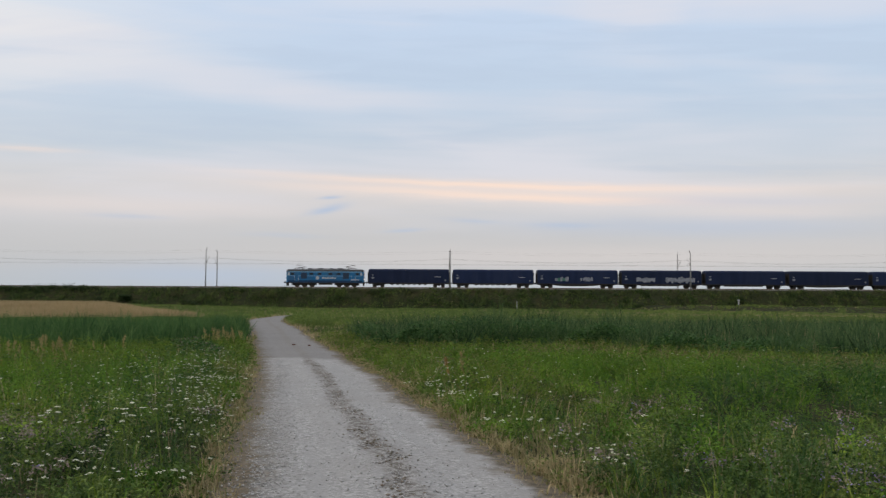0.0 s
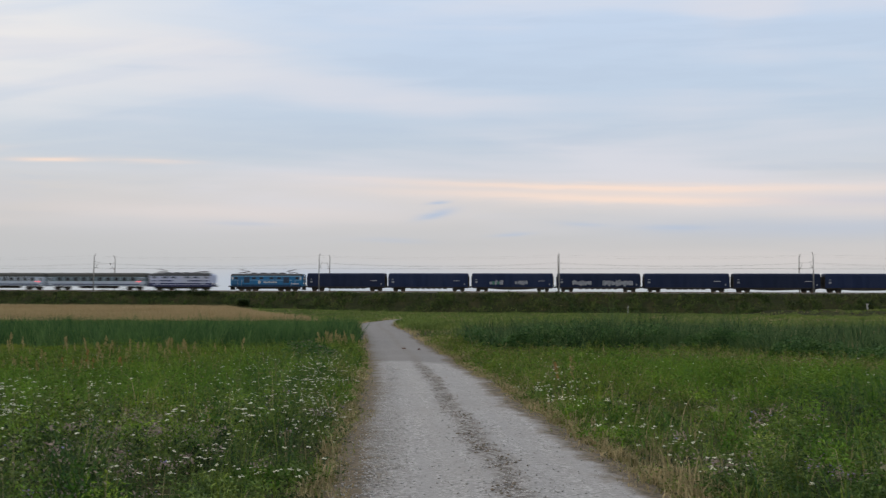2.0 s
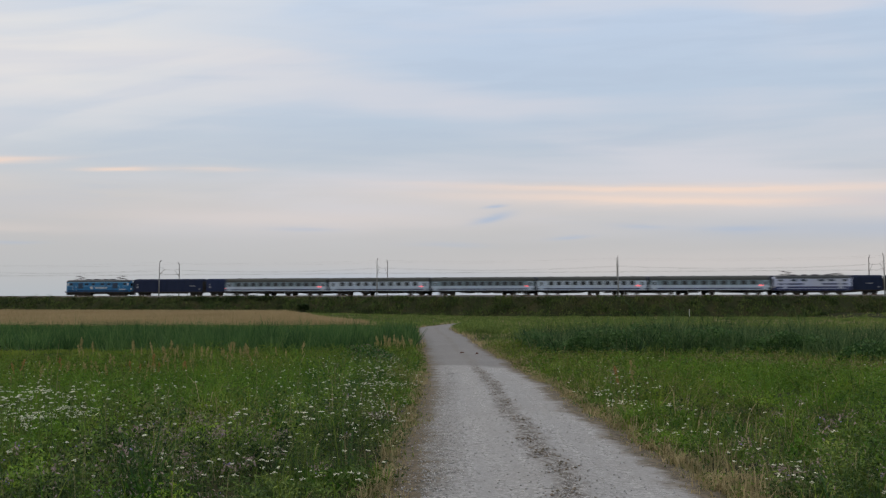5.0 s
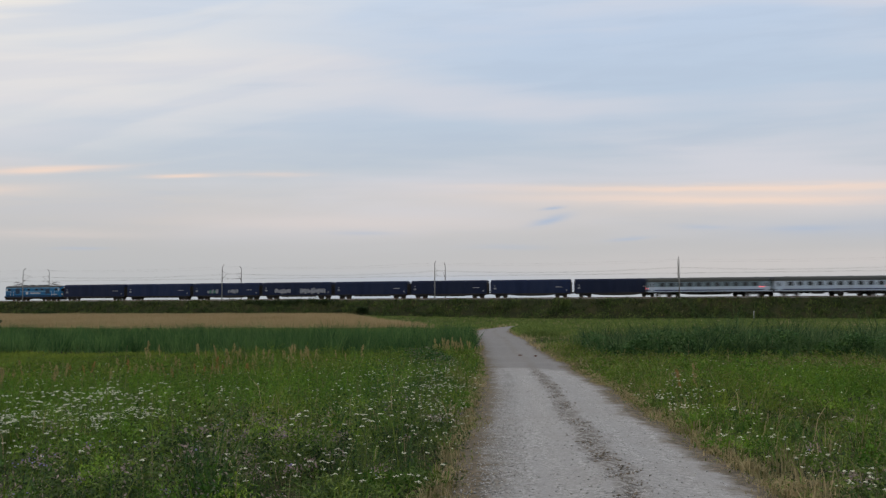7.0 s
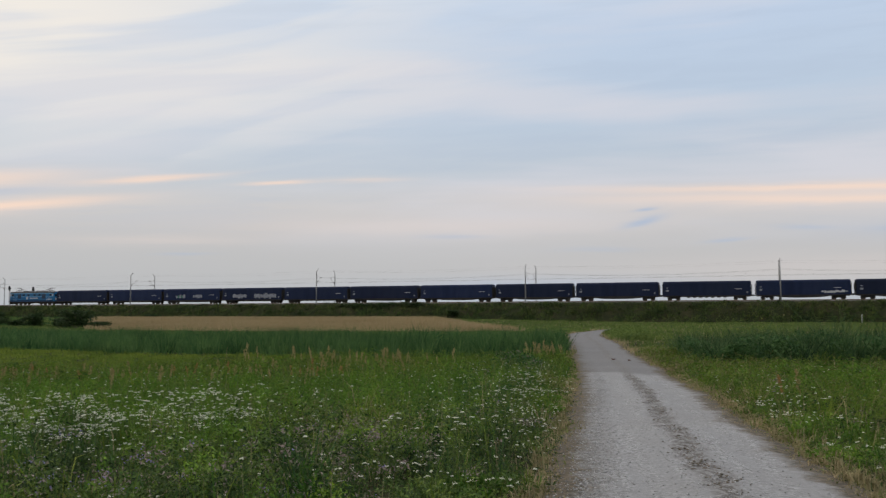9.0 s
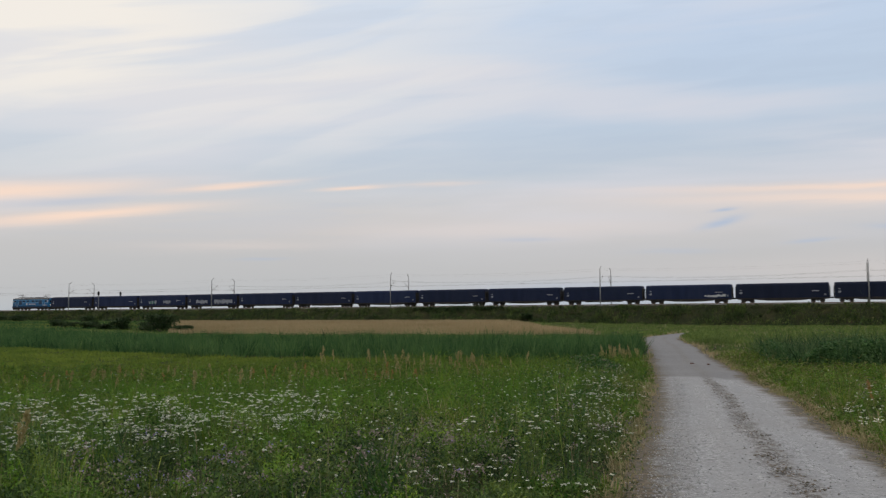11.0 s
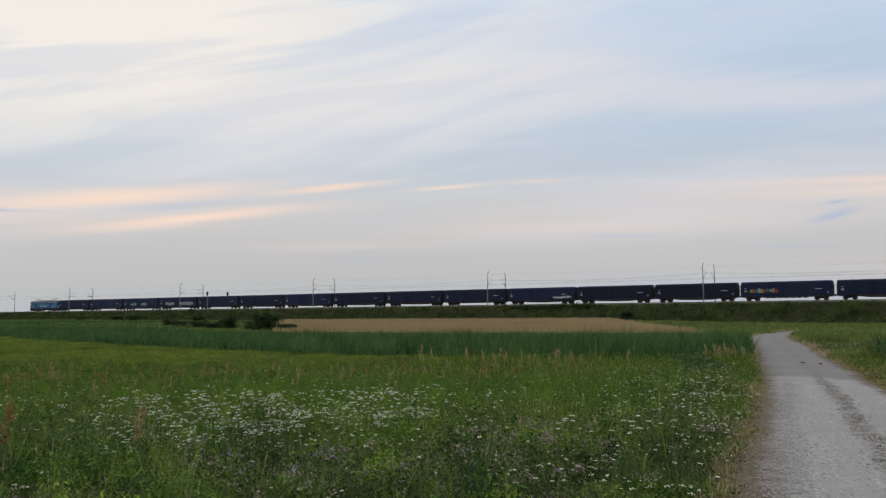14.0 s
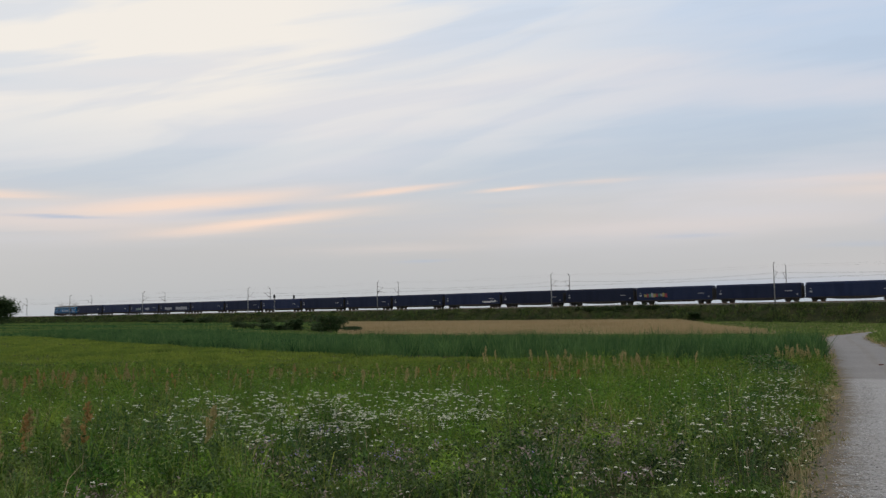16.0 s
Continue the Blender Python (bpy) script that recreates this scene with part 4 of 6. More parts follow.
def build_overhead():
    first = None
    for x in MASTS:
        for y, turn in ((NEAR_MAST, 0), (FAR_MAST, 180)):
            m = pose(x, y, RAIL_Z, 0, 0, turn)
            if first is None:
                first = mast()
                first.matrix_basis = m
            else:
                copy_thing(first, m)
    for track, side in ((TRACK_NEAR, NEAR_MAST + 0.55), (TRACK_FAR, FAR_MAST - 0.55)):
        line = new("overhead_wires")
        tagged(line, "thin dark copper overhead line wires above the track", "overhead line", kind="structure")
        for a, b in zip(MASTS, MASTS[1:]):
            items = [((a, track - 0.2, RAIL_Z + 5.3), (b, track + 0.2, RAIL_Z + 5.3), 0.010)]
            n = 8
            pts = [(a + (b - a) * k / n, track, RAIL_Z + 6.6 - 0.75 * 4 * (k / n) * (1 - k / n)) for k in range(n + 1)]
            items += [(p, q, 0.009) for p, q in zip(pts, pts[1:])]
            items += [(p, (p[0], track, RAIL_Z + 5.3), 0.006) for p in pts[1:-1]]
            feed = [(a + (b - a) * k / n, side, RAIL_Z + 8.25 - 0.5 * 4 * (k / n) * (1 - k / n)) for k in range(n + 1)]
            items += [(p, q, 0.005) for p, q in zip(feed, feed[1:])]
            part("wire_span", rods(*items, n=4), M["wire"], line)


def signal():
    top = new("railway_signal")
    part("post", rods(((0, 0, -1.0), (0, 0, 4.6), 0.09), n=10), M["mast"], top)
    secs = [[(r * math.cos(t), 0.0 + dy, 5.0 + 1.35 * r * math.sin(t)) for t in [2 * math.pi * k / 16 for k in range(16)]] for dy, r in ((-0.04, 0.55), (0.04, 0.55))]
    bm = loft([[(p[1], p[0] * 0.8, p[2]) for p in s] for s in secs])
    part("signal_board", bm, M["rubber"], top, "black signal board")
    part("lamp_hood", rods(*[((0.04, 0, z), (0.35, 0, z), 0.11) for z in (4.6, 4.95, 5.3)], n=10), M["rubber"], top)
    part("ladder", rods(((0.0, 0.25, -1.0), (0.0, 0.25, 4.6), 0.025), *[((0, 0.08, z * 0.35), (0, 0.25, z * 0.35), 0.015) for z in range(13)], n=5), M["mast"], top)
    return tagged(top, "black railway colour-light signal on a post beside the track", "railway signal", group="railway signals")


def build_posts():
    for x, y in ((-212.0, 189.9), (-212.3, 199.0)):
        s = signal()
        s.matrix_basis = pose(x, y, RAIL_Z, 0, 0, 0)
    for x, y, h, nm, lab in ((19.0, 183.0, 1.7, "marker_post", "pale weathered wooden marker post in the grass"), (69.0, 185.8, 1.1, "stone_marker", "short white painted marker post on the railway bank")):
        z = float(bank_height(np.array([x]), np.array([y]))[0])
        top = new(nm)
        top.matrix_basis = pose(x, y, z)
        w = 0.06 if nm == "marker_post" else 0.14
        part("shaft", solid((-w, w, -w, w, -0.2, h), bevel=0.03), M["bright"], top)
        if nm != "marker_post":
            part("cap", solid((-0.2, 0.2, -0.19, 0.19, h - 0.12, h + 0.08), bevel=0.05), M["bright"], top)
        tagged(top, lab, "marker post")


build_trains()
build_overhead()
build_posts()


# ---- vegetation ----
def in_poly(x, y, poly):
    inside = np.zeros(x.shape, bool)
    for (x0, y0), (x1, y1) in zip(poly, poly[1:] + poly[:1]):
        with np.errstate(divide="ignore", invalid="ignore"):
            cross = (x1 - x0) * (y - y0) / (y1 - y0) + x0
        inside ^= ((y0 > y) != (y1 > y)) & (x < cross)
    return inside


REED_WEST = [(-12.9, 60), (-13.0, 56), (-15.5, 53), (-18, 50.5), (-22, 50.5), (-27, 50), (-34, 51), (-47, 49.5), (-68, 54.5), (-94, 62), (-134, 74), (-175, 86), (-200, 112), (-140, 108), (-95, 88), (-60, 80), (-40, 82), (-17.4, 84)]
REED_EAST = [(-6.2, 68), (-4.5, 56), (-2.2, 50.5), (1.2, 50.5), (3.5, 53.5), (7, 51.5), (10.8, 51), (13, 48.5), (15.5, 46), (19, 44.5), (24, 41), (34, 37), (80, 50), (90, 92), (40, 88), (15, 86), (2, 80), (-4.5, 74)]
WHEAT = [(-100, 104), (-75, 103), (-58, 105), (-44, 108.5), (-30, 113), (-36, 123), (-45.5, 138), (-57, 158), (-70, 181), (-172, 181)]
YELLOW = [(-75, 30), (-50, 31), (-41, 33.5), (-33.6, 36), (-28, 43), (-24, 49), (-34, 51), (-47, 49.5), (-68, 54.5), (-94, 62), (-134, 74), (-180, 86), (-190, 60), (-120, 34)]


def fan(r0, r1, density, lo=-33.0, hi=70.0):
    """Random ground points in the meadow sector ahead of the tripod."""
    area = radians(hi - lo) / 2 * (r1 * r1 - r0 * r0)
    n = int(area * density)
    r = np.sqrt(RNG.uniform(r0 * r0, r1 * r1, n))
    a = np.radians(RNG.uniform(lo, hi, n))
    return -r * np.sin(a), r * np.cos(a)


def surface_z(x, y):
    return np.where(y > BANK_FOOT, bank_height(x, y), land(x, y))


def blades(name, x, y, height, width, mat, label, category, lean=0.35, bent=True, z=None, way=None, tint=None):
    """Tapered, bowed grass blades, one island each."""
    n = len(x)
    if n == 0:
        return
    z = surface_z(x, y) if z is None else z
    h = height * RNG.uniform(0.6, 1.15, n)
    w = width * RNG.uniform(0.6, 1.4, n)
    face = RNG.uniform(0, 6.283, n)
    way = RNG.uniform(0, 6.283, n) if way is None else way
    ln = h * RNG.uniform(0.05, 1.0, n) * lean
    sx, sy = np.cos(face) * w / 2, np.sin(face) * w / 2
    lx, ly = np.cos(way) * ln, np.sin(way) * ln
    tint = np.clip(RNG.normal(0.5, 0.22, n), 0, 1) if tint is None else tint
    if bent:
        pts = [(x - sx, y - sy, z - 0.03), (x + sx, y + sy, z - 0.03), (x - sx * 0.8 + lx * 0.35, y - sy * 0.8 + ly * 0.35, z + h * 0.66),
               (x + sx * 0.8 + lx * 0.35, y + sy * 0.8 + ly * 0.35, z + h * 0.66), (x + lx, y + ly, z + h * RNG.uniform(0.58, 1.0, n))]
        idx = np.array([[0, 1, 3], [0, 3, 2], [2, 3, 4]])
    else:
        pts = [(x - sx, y - sy, z - 0.03), (x + sx, y + sy, z - 0.03), (x + lx, y + ly, z + h)]
        idx = np.array([[0, 1, 2]])
    k = len(pts)
    v = np.stack([np.stack(p, -1) for p in pts], 1).reshape(-1, 3)
    t = (idx[None] + (np.arange(n) * k)[:, None, None]).reshape(-1, 3)
    ob = raw_mesh(name, v, t, mat, np.repeat(tint, k))
    return tagged(ob, label, category, kind="stuff")


OCTA = np.array([(1, 0, 0), (-1, 0, 0), (0, 1, 0), (0, -1, 0), (0, 0, 1), (0, 0, -1)], float)
OCTA_F = np.array([(0, 2, 4), (2, 1, 4), (1, 3, 4), (3, 0, 4), (2, 0, 5), (1, 2, 5), (3, 1, 5), (0, 3, 5)])


def beads(name, centres, size, mat, label, category, squash=1.0, tint=None):
    """Small faceted clumps: florets, seeds."""
    n = len(centres)
    s = np.broadcast_to(np.asarray(size, float), (n,))[:, None, None]
    jit = RNG.uniform(0.7, 1.3, (n, 6, 1))
    v = centres[:, None] + OCTA[None] * s * jit * np.array([1, 1, squash])
    t = OCTA_F[None] + (np.arange(n) * 6)[:, None, None]
    tint = RNG.uniform(0, 1, n) if tint is None else tint
    ob = raw_mesh(name, v.reshape(-1, 3), t.reshape(-1, 3), mat, np.repeat(tint, 6))
    return tagged(ob, label, category, kind="stuff")


def leaves(name, centres, size, mat, label, category, kind="stuff", flat=0.6, tint=None, wide=0.45):
    """Scattered small diamond leaves, folded a little along the midrib."""
    n = len(centres)
    d = RNG.normal(0, 1, (n, 3)) * np.array([1, 1, flat])
    d /= np.linalg.norm(d, axis=1, keepdims=True)
    up = RNG.normal(0, 1, (n, 3)) * 0.6 + np.array([0, 0, 1.0])
    s = np.cross(d, up)
    s /= np.linalg.norm(s, axis=1, keepdims=True) + 1e-9
    nrm = np.cross(s, d)
    z = (np.broadcast_to(np.asarray(size, float), (n,)) * RNG.uniform(0.6, 1.4, n))[:, None]
    pts = [centres - d * z, centres + s * z * wide + nrm * z * 0.15, centres + d * z, centres - s * z * wide + nrm * z * 0.15]
    v = np.stack(pts, 1).reshape(-1, 3)
    t = (np.array([[0, 1, 2], [0, 2, 3]])[None] + (np.arange(n) * 4)[:, None, None]).reshape(-1, 3)
    tint = np.clip(RNG.normal(0.5, 0.25, n), 0, 1) if tint is None else tint
    ob = raw_mesh(name, v, t, mat, np.repeat(tint, 4))
    return tagged(ob, label, category, kind=kind)


def spots(x, y, places):
    """How strongly a point lies in one of the patches (x, y, radius)."""
    out = np.zeros(x.shape)
    for px, py, r in places:
        out = np.maximum(out, np.exp(-((x - px) ** 2 + (y - py) ** 2) / (r * r)))
    return out


DARK_WEEDS = [(-4.7, 13.0, 1.1), (-5.4, 16.6, 1.2), (-7.0, 23.5, 1.5), (-9.4, 33.0, 2.0), (5.6, 8.6, 1.8), (4.6, 7.4, 1.4), (6.6, 9.8, 1.5), (-4.4, 7.4, 1.3), (-3.5, 9.2, 1.0), (-6.8, 8.2, 1.5), (-12.6, 9.0, 1.6), (-9.6, 7.6, 1.4), (6.3, 17.6, 1.3), (2.9, 11.6, 0.6), (-11.0, 40.5, 2.2), (-3.5, 11.0, 0.9), (11.6, 23.0, 1.8), (4.2, 9.2, 1.2), (-5.2, 9.2, 1.6), (-6.2, 12.4, 1.2),
              (8.5, 19.5, 1.2), (4.5, 15.5, 0.9), (-8.5, 9.0, 1.0), (1.6, 16.2, 0.8), (0.9, 20.5, 1.0), (-11.0, 8.2, 1.4), (-6.6, 16.0, 1.0)]
# dark grasses; spots in the eastern hollow put slope shade into the colour
DARK_TUFTS_AND_SHADE = [(5.6, 13.6, 1.1), (7.0, 13.2, 1.2), (4.4, 14.4, 0.8), (10.8, 19.0, 1.5), (12.6, 20.5, 1.8), (2.6, 15.6, 0.8), (-4.7, 13.0, 1.1), (-5.4, 16.6, 1.2), (-7.0, 23.5, 1.5), (-9.4, 33.0, 2.2), (-3.6, 8.0, 1.0), (-6.0, 20.0, 1.0), (5.6, 8.8, 1.8), (6.8, 10.2, 1.4), (-4.2, 7.2, 1.2), (-3.4, 9.4, 0.9), (-7.2, 8.0, 1.4), (-13.2, 9.2, 1.6), (-10.4, 7.8, 1.3), (9.6, 17.5, 1.6), (7.2, 15.6, 1.0), (-3.9, 8.4, 1.2), (-5.6, 8.0, 1.2), (-5.0, 10.0, 1.0), (3.5, 8.2, 1.3), (4.6, 7.6, 1.4), (2.6, 9.4, 0.7), (-2.9, 12.5, 0.8), (8.5, 20.5, 1.8), (11.6, 23.0, 2.2), (14.0, 26.0, 2.4), (6.3, 17.6, 1.2), (5.0, 14.5, 0.8), (16.5, 29.0, 2.0), (-11.0, 40.5, 2.0), (-3.3, 10.6, 0.8), (-8.5, 8.6, 0.8), (-11.5, 8.6, 1.0), (-6.5, 11.5, 0.8)]
OLIVE = [(3.0, 13.5, 1.3), (2.4, 18.0, 1.6), (4.6, 11.0, 1.2), (1.2, 24.0, 1.8), (-5.2, 11.0, 1.2), (-7.5, 13.5, 1.6), (-6.0, 26.0, 1.6), (-3.2, 45.0, 3.0), (-0.8, 38.0, 2.6), (-5.5, 55.0, 3.5), (-8.5, 66.0, 4.5), (1.2, 31.0, 2.0), (-1.0, 50.0, 3.5), (-12.0, 78.0, 4.0)]
LUSH = [(-8.2, 9.8, 1.5), (-10.8, 9.4, 1.4), (-6.6, 10.2, 0.9), (12.5, 19.0, 3.5), (17.5, 26.0, 5.0), (10.5, 28.5, 4.5), (5.5, 29.0, 4.0), (-12.5, 22.5, 4.5), (6.5, 19.5, 4.0), (8.5, 24.0, 4.5), (4.5, 24.5, 3.0), (3.0, 32.0, 4.0), (-10, 17.5, 3.5), (-14, 17, 4.0), (-18, 17, 4.0), (-24, 16, 4.0), (-9, 13.5, 2.0), (-16, 25, 5.0), (-21, 21, 5.0), (3.7, 40.3, 8.0), (9.2, 31.3, 8.0), (6.3, 16.5, 5.0), (-8.2, 20.0, 3.5), (-6.7, 23.0, 3.0), (14.0, 24.0, 6.0), (-10.0, 28.0, 4.0), (-14, 21, 4.0)]
DRY_AT = [(1.55, 8.9, 0.5), (1.6, 9.9, 0.45), (1.35, 11.2, 0.4), (1.0, 12.4, 0.35)]
PALE = [(11.5, 35.0, 3.0), (14.5, 30.0, 3.0), (17.5, 28.0, 3.0), (6.5, 43.0, 3.0), (8.5, 46.0, 3.5), (10.4, 44.5, 3.5), (14.5, 36.0, 3.5), (17.8, 33.0, 3.5), (12.0, 41.0, 3.5), (22.0, 33.0, 4.0)]


def grass_height(x, y, off):
    """Sward height: mounds and hollows about a metre wide, lower by the track."""
    lump = smooth(ripple(x, y, 1.2, 42) + 0.8 * ripple(x, y, 0.5, 43), -0.4, 0.7)
    h = 0.09 + 0.46 * lump + 0.07 * ripple(x, y, 4.0, 41)
    h = h + 0.10 * spots(x, y, DARK_WEEDS)
    h = h - 0.08 * spots(x, y, [(6.3, 16.5, 4.0), (3.5, 24, 5)])
    return np.clip(h, 0.10, 0.8) * (0.24 + 0.76 * smooth(off, 1.6, 2.7)) * (0.30 + 0.95 * clumps(x, y))


def clumps(x, y):
    """0 in the gaps between plants, 1 in the middle of a clump half a metre wide; closed farther off."""
    c = smooth(ripple(x, y, 0.75, 111) + 0.6 * ripple(x, y, 1.9, 112), -0.5, 0.25)
    return np.maximum(c, 0.75 * smooth(np.hypot(x, y), 18, 32))


def tufted(x, y, spread, share, count):
    """Gather a share of the points into tufts: returns points, way of lean, height factor and tint, tuft by tuft."""
    n = len(x)
    m = max(1, int(n / count))
    pick = RNG.integers(0, n, m)
    cx, cy = x[pick], y[pick]
    ch = np.clip(RNG.normal(0.95, 0.34, m), 0.35, 1.5)
    ct = np.clip(RNG.normal(0.5, 0.30, m), 0, 1)
    own = RNG.integers(0, m, n)
    sp = spread * RNG.uniform(0.6, 1.5, m)[own]
    dx, dy = RNG.normal(0, 1, n) * sp, RNG.normal(0, 1, n) * sp
    loose = RNG.uniform(0, 1, n) > share
    nx, ny = np.where(loose, x, cx[own] + dx), np.where(loose, y, cy[own] + dy)
    way = np.where(loose, RNG.uniform(0, 6.283, n), np.arctan2(dy, dx) + RNG.normal(0, 0.6, n))
    dome = 1.2 * np.exp(-0.2 * (dx * dx + dy * dy) / (sp * sp))
    return nx, ny, way, np.where(loose, 0.6, ch[own] * dome), np.where(loose, RNG.uniform(0.2, 0.8, n), np.clip(ct[own] + RNG.normal(0, 0.1, n), 0, 1))


def patchy(x, y, tint):
    """Colour of a plant: its tuft's own, and a random lighter or darker tone in patches one to four metres wide."""
    patch = 0.5 + 0.34 * ripple(x, y, 3.2, 101) + 0.26 * ripple(x, y, 1.1, 102)
    return np.clip(0.45 * tint + 0.55 * patch, 0, 1)


def build_grass():
    # ring from, to, blades a square metre, blade width, bowed, tuft spread, blades a tuft
    rings = ((5.2, 10.0, 950, 0.0098, True, 0.10, 85), (10.0, 18.0, 500, 0.0130, True, 0.13, 70), (18.0, 32.0, 190, 0.020, False, 0.15, 50),
             (32.0, 60.0, 60, 0.038, False, 0.25, 45), (60.0, 112.0, 27, 0.11, False, 0.4, 25), (112.0, 187.0, 8, 0.24, False, 0.8, 15))
    looks = {"meadow": ("meadow", "mixed green meadow grass with bowed blades"), "lush": ("lush", "bright green lush meadow grass"),
             "yellow": ("yellowish", "yellow-green mown hay meadow grass"), "dark": ("reed", "dark bluish-green coarse grass tufts, some in place of hollow shade"), "dry": ("dry", "dry straw-coloured grass along the track verge")}
    for r0, r1, den, w, bent, spread, count in rings:
        x, y = fan(r0, r1, den)
        x, y, way, hf, tint = tufted(x, y, spread, 0.86, count)
        off = road_off(x, y)
        lot = RNG.uniform(0, 1, len(x))
        keep = (lot < 0.45 * smooth(off, 1.45, 1.6) + 0.55 * smooth(off, 1.65, 2.35 + 0.4 * ripple(x, y, 2.5, 55))) & (off > 1.50 + 0.15 * ripple(x, y, 0.9, 57)) & (y < 186)
        for poly in (REED_WEST, REED_EAST, WHEAT):
            keep &= ~in_poly(x, y, poly)
        leafy = smooth(x, -10.5, -7.5) * (1 - smooth(y, 12, 19))          # broad-leaved sward by the track: fewer grasses
        keep &= RNG.uniform(0, 1, len(x)) > 0.55 * leafy
        keep &= RNG.uniform(0, 1, len(x)) < 0.25 + 0.85 * clumps(x, y)
        x, y, way, hf, tint, off = (v[keep] for v in (x, y, way, hf, tint, off))
        h = grass_height(x, y, off) * hf
        h = h * (1 - 0.18 * smooth(x, -9.0, -6.0) * (1 - smooth(y, 12, 17))) * (1 - 0.5 * smooth(np.hypot(x, y), 60, 80) * (1 - smooth(x, -24, -19)) * ~in_poly(x, y, YELLOW)) * (1 - 0.22 * spots(x, y, LUSH))
        h = h * (1 + 1.0 * smooth(y, 100, 108) * (1 - smooth(y, 122, 128)) * smooth(x, -19, -15))
        h = np.where(np.hypot(x, y) > 60, 0.20 + 0.05 * ripple(x, y, 5.0, 68) + 0.06 * hf, h)
        h = np.where((y > 88) & (y < 130) & (x > -22), np.maximum(h, 0.42), h)
        lot = RNG.uniform(0, 1, len(x))
        yel = in_poly(x, y, YELLOW)
        dry = ~yel & (lot < np.clip(1.05 - (off - 1.45 - 0.25 * ripple(x, y, 2.0, 56)) / np.where(side_of_road(x, y) > 0, 1.3, 0.95), 0.0, 0.8) + 0.4 * in_poly(x, y, [(14, 128), (120, 118), (130, 140), (20, 152)]) + 0.6 * spots(x, y, PALE) + 0.3 * spots(x, y, OLIVE) + np.where(side_of_road(x, y) > 0, 0.05, 0.05) + 0.85 * spots(x, y, DRY_AT))
        dry |= ~yel & (off < 1.8) & (lot < 0.7)
        lush = ~yel & ~dry & (RNG.uniform(0, 1, len(x)) < (0.2 + 0.8 * spots(x, y, LUSH) - 0.8 * spots(x, y, OLIVE) + 0.3 * ripple(x, y, 6.0, 61)) * (1 - 0.85 * smooth(np.hypot(x, y), 42, 75)))
        dark = ~yel & ~dry & (RNG.uniform(0, 1, len(x)) < 0.85 * spots(x, y, DARK_TUFTS_AND_SHADE) + 0.10 * (np.hypot(x, y) < 13))
        lush &= ~dark
        for k, mask in {"yellow": yel, "dry": dry, "lush": lush, "dark": dark, "meadow": ~yel & ~dry & ~lush & ~dark}.items():
            hh = 0.27 + 0.04 * ripple(x[mask], y[mask], 3.0, 67) if k == "yellow" else h[mask]
            if k == "dry":
                hh = hh + 0.18 * spots(x[mask], y[mask], DRY_AT)
            blades(k + "_grass", x[mask], y[mask], hh, w, M["pasture" if r0 >= 60 and k in ("meadow", "lush") else looks[k][0]], looks[k][1], "grass", bent=bent, lean=1.15 if bent else 0.95, way=way[mask], tint=patchy(x[mask], y[mask], tint[mask]))
    # tall verge grass before the track past the bend, hiding it from the camera
    i = RNG.integers(np.argmax(LINE[:, 1] > 113), len(LINE), 9000)
    x, y = LINE[i, 0] + RNG.uniform(-0.5, 1.5, 9000), LINE[i, 1] - RNG.uniform(2.2, 4.2, 9000)
    k = (x > -15) & (road_off(x, y) > 1.9)
    blades("verge_grass", x[k], y[k], np.full(k.sum(), 0.42), 0.2, M["pasture"], "uncut green grass beside the far track", "grass", bent=False, lean=0.5)
    # thin grass under and behind the tripod
    x, y = np.concatenate([fan(0.8, 5.2, 200, -33, 70), fan(0.8, 20.0, 22, 70, 327)], 1)
    off = road_off(x, y)
    k = off > 1.7 + 0.4 * RNG.uniform(0, 1, len(x))
    blades("rough_grass", x[k], y[k], 0.6 * grass_height(x, y, off)[k], 0.018, M["meadow"], "short rough meadow grass", "grass", bent=False, lean=0.6)
    # beyond the fields to the west
    x, y = fan(187.0, 430.0, 1.6, 40, 72)
    k = (y < 185) & ~in_poly(x, y, WHEAT)
    x, y = x[k], y[k]
    band = ripple(x * 0.1, y, 14.0, 66) > 0.0
    for mask, mt, nm in ((band, "reed", "far_crop"), (~band, "pasture", "far_grass")):
        blades(nm, x[mask], y[mask], np.full(mask.sum(), 0.6), 0.5, M[mt], "distant green field strips", "grass", bent=False, lean=0.5)
    # herbs: low domes of leaves between the grasses
    for r0, r1, den, size, per, spread in ((5.2, 10.0, 1300, 0.022, 150, 0.15), (10.0, 16.0, 520, 0.029, 100, 0.2)):
        x, y = fan(r0, r1, den)
        x, y, way, hf, tint = tufted(x, y, spread, 0.92, per)
        off = road_off(x, y)
        want = 0.62 + 0.5 * ripple(x, y, 2.6, 63) - 0.75 * spots(x, y, LUSH) + 0.5 * spots(x, y, DARK_WEEDS) + 0.35 * smooth(x, -9.5, -7.5) * (1 - smooth(y, 11, 15))
        k = (RNG.uniform(0, 1, len(x)) < want * smooth(off, 1.6, 2.6) * (0.25 + 0.9 * clumps(x, y))) & (off > 1.7)
        for poly in (REED_WEST, REED_EAST, YELLOW):
            k &= ~in_poly(x, y, poly)
        x, y, off, hf, tint = x[k], y[k], off[k], hf[k], tint[k]
        h = grass_height(x, y, off) * (0.2 + 0.85 * hf)
        z = land(x, y) + h * np.sqrt(RNG.uniform(0.02, 1.0, len(x)))
        leaves("meadow_herbs", np.stack([x, y, z], -1), size, M["herb"], "leafy green meadow herbs", "herbs", flat=0.8, wide=0.32, tint=np.clip(patchy(x, y, tint) + RNG.normal(0, 0.1, len(x)), 0, 1))
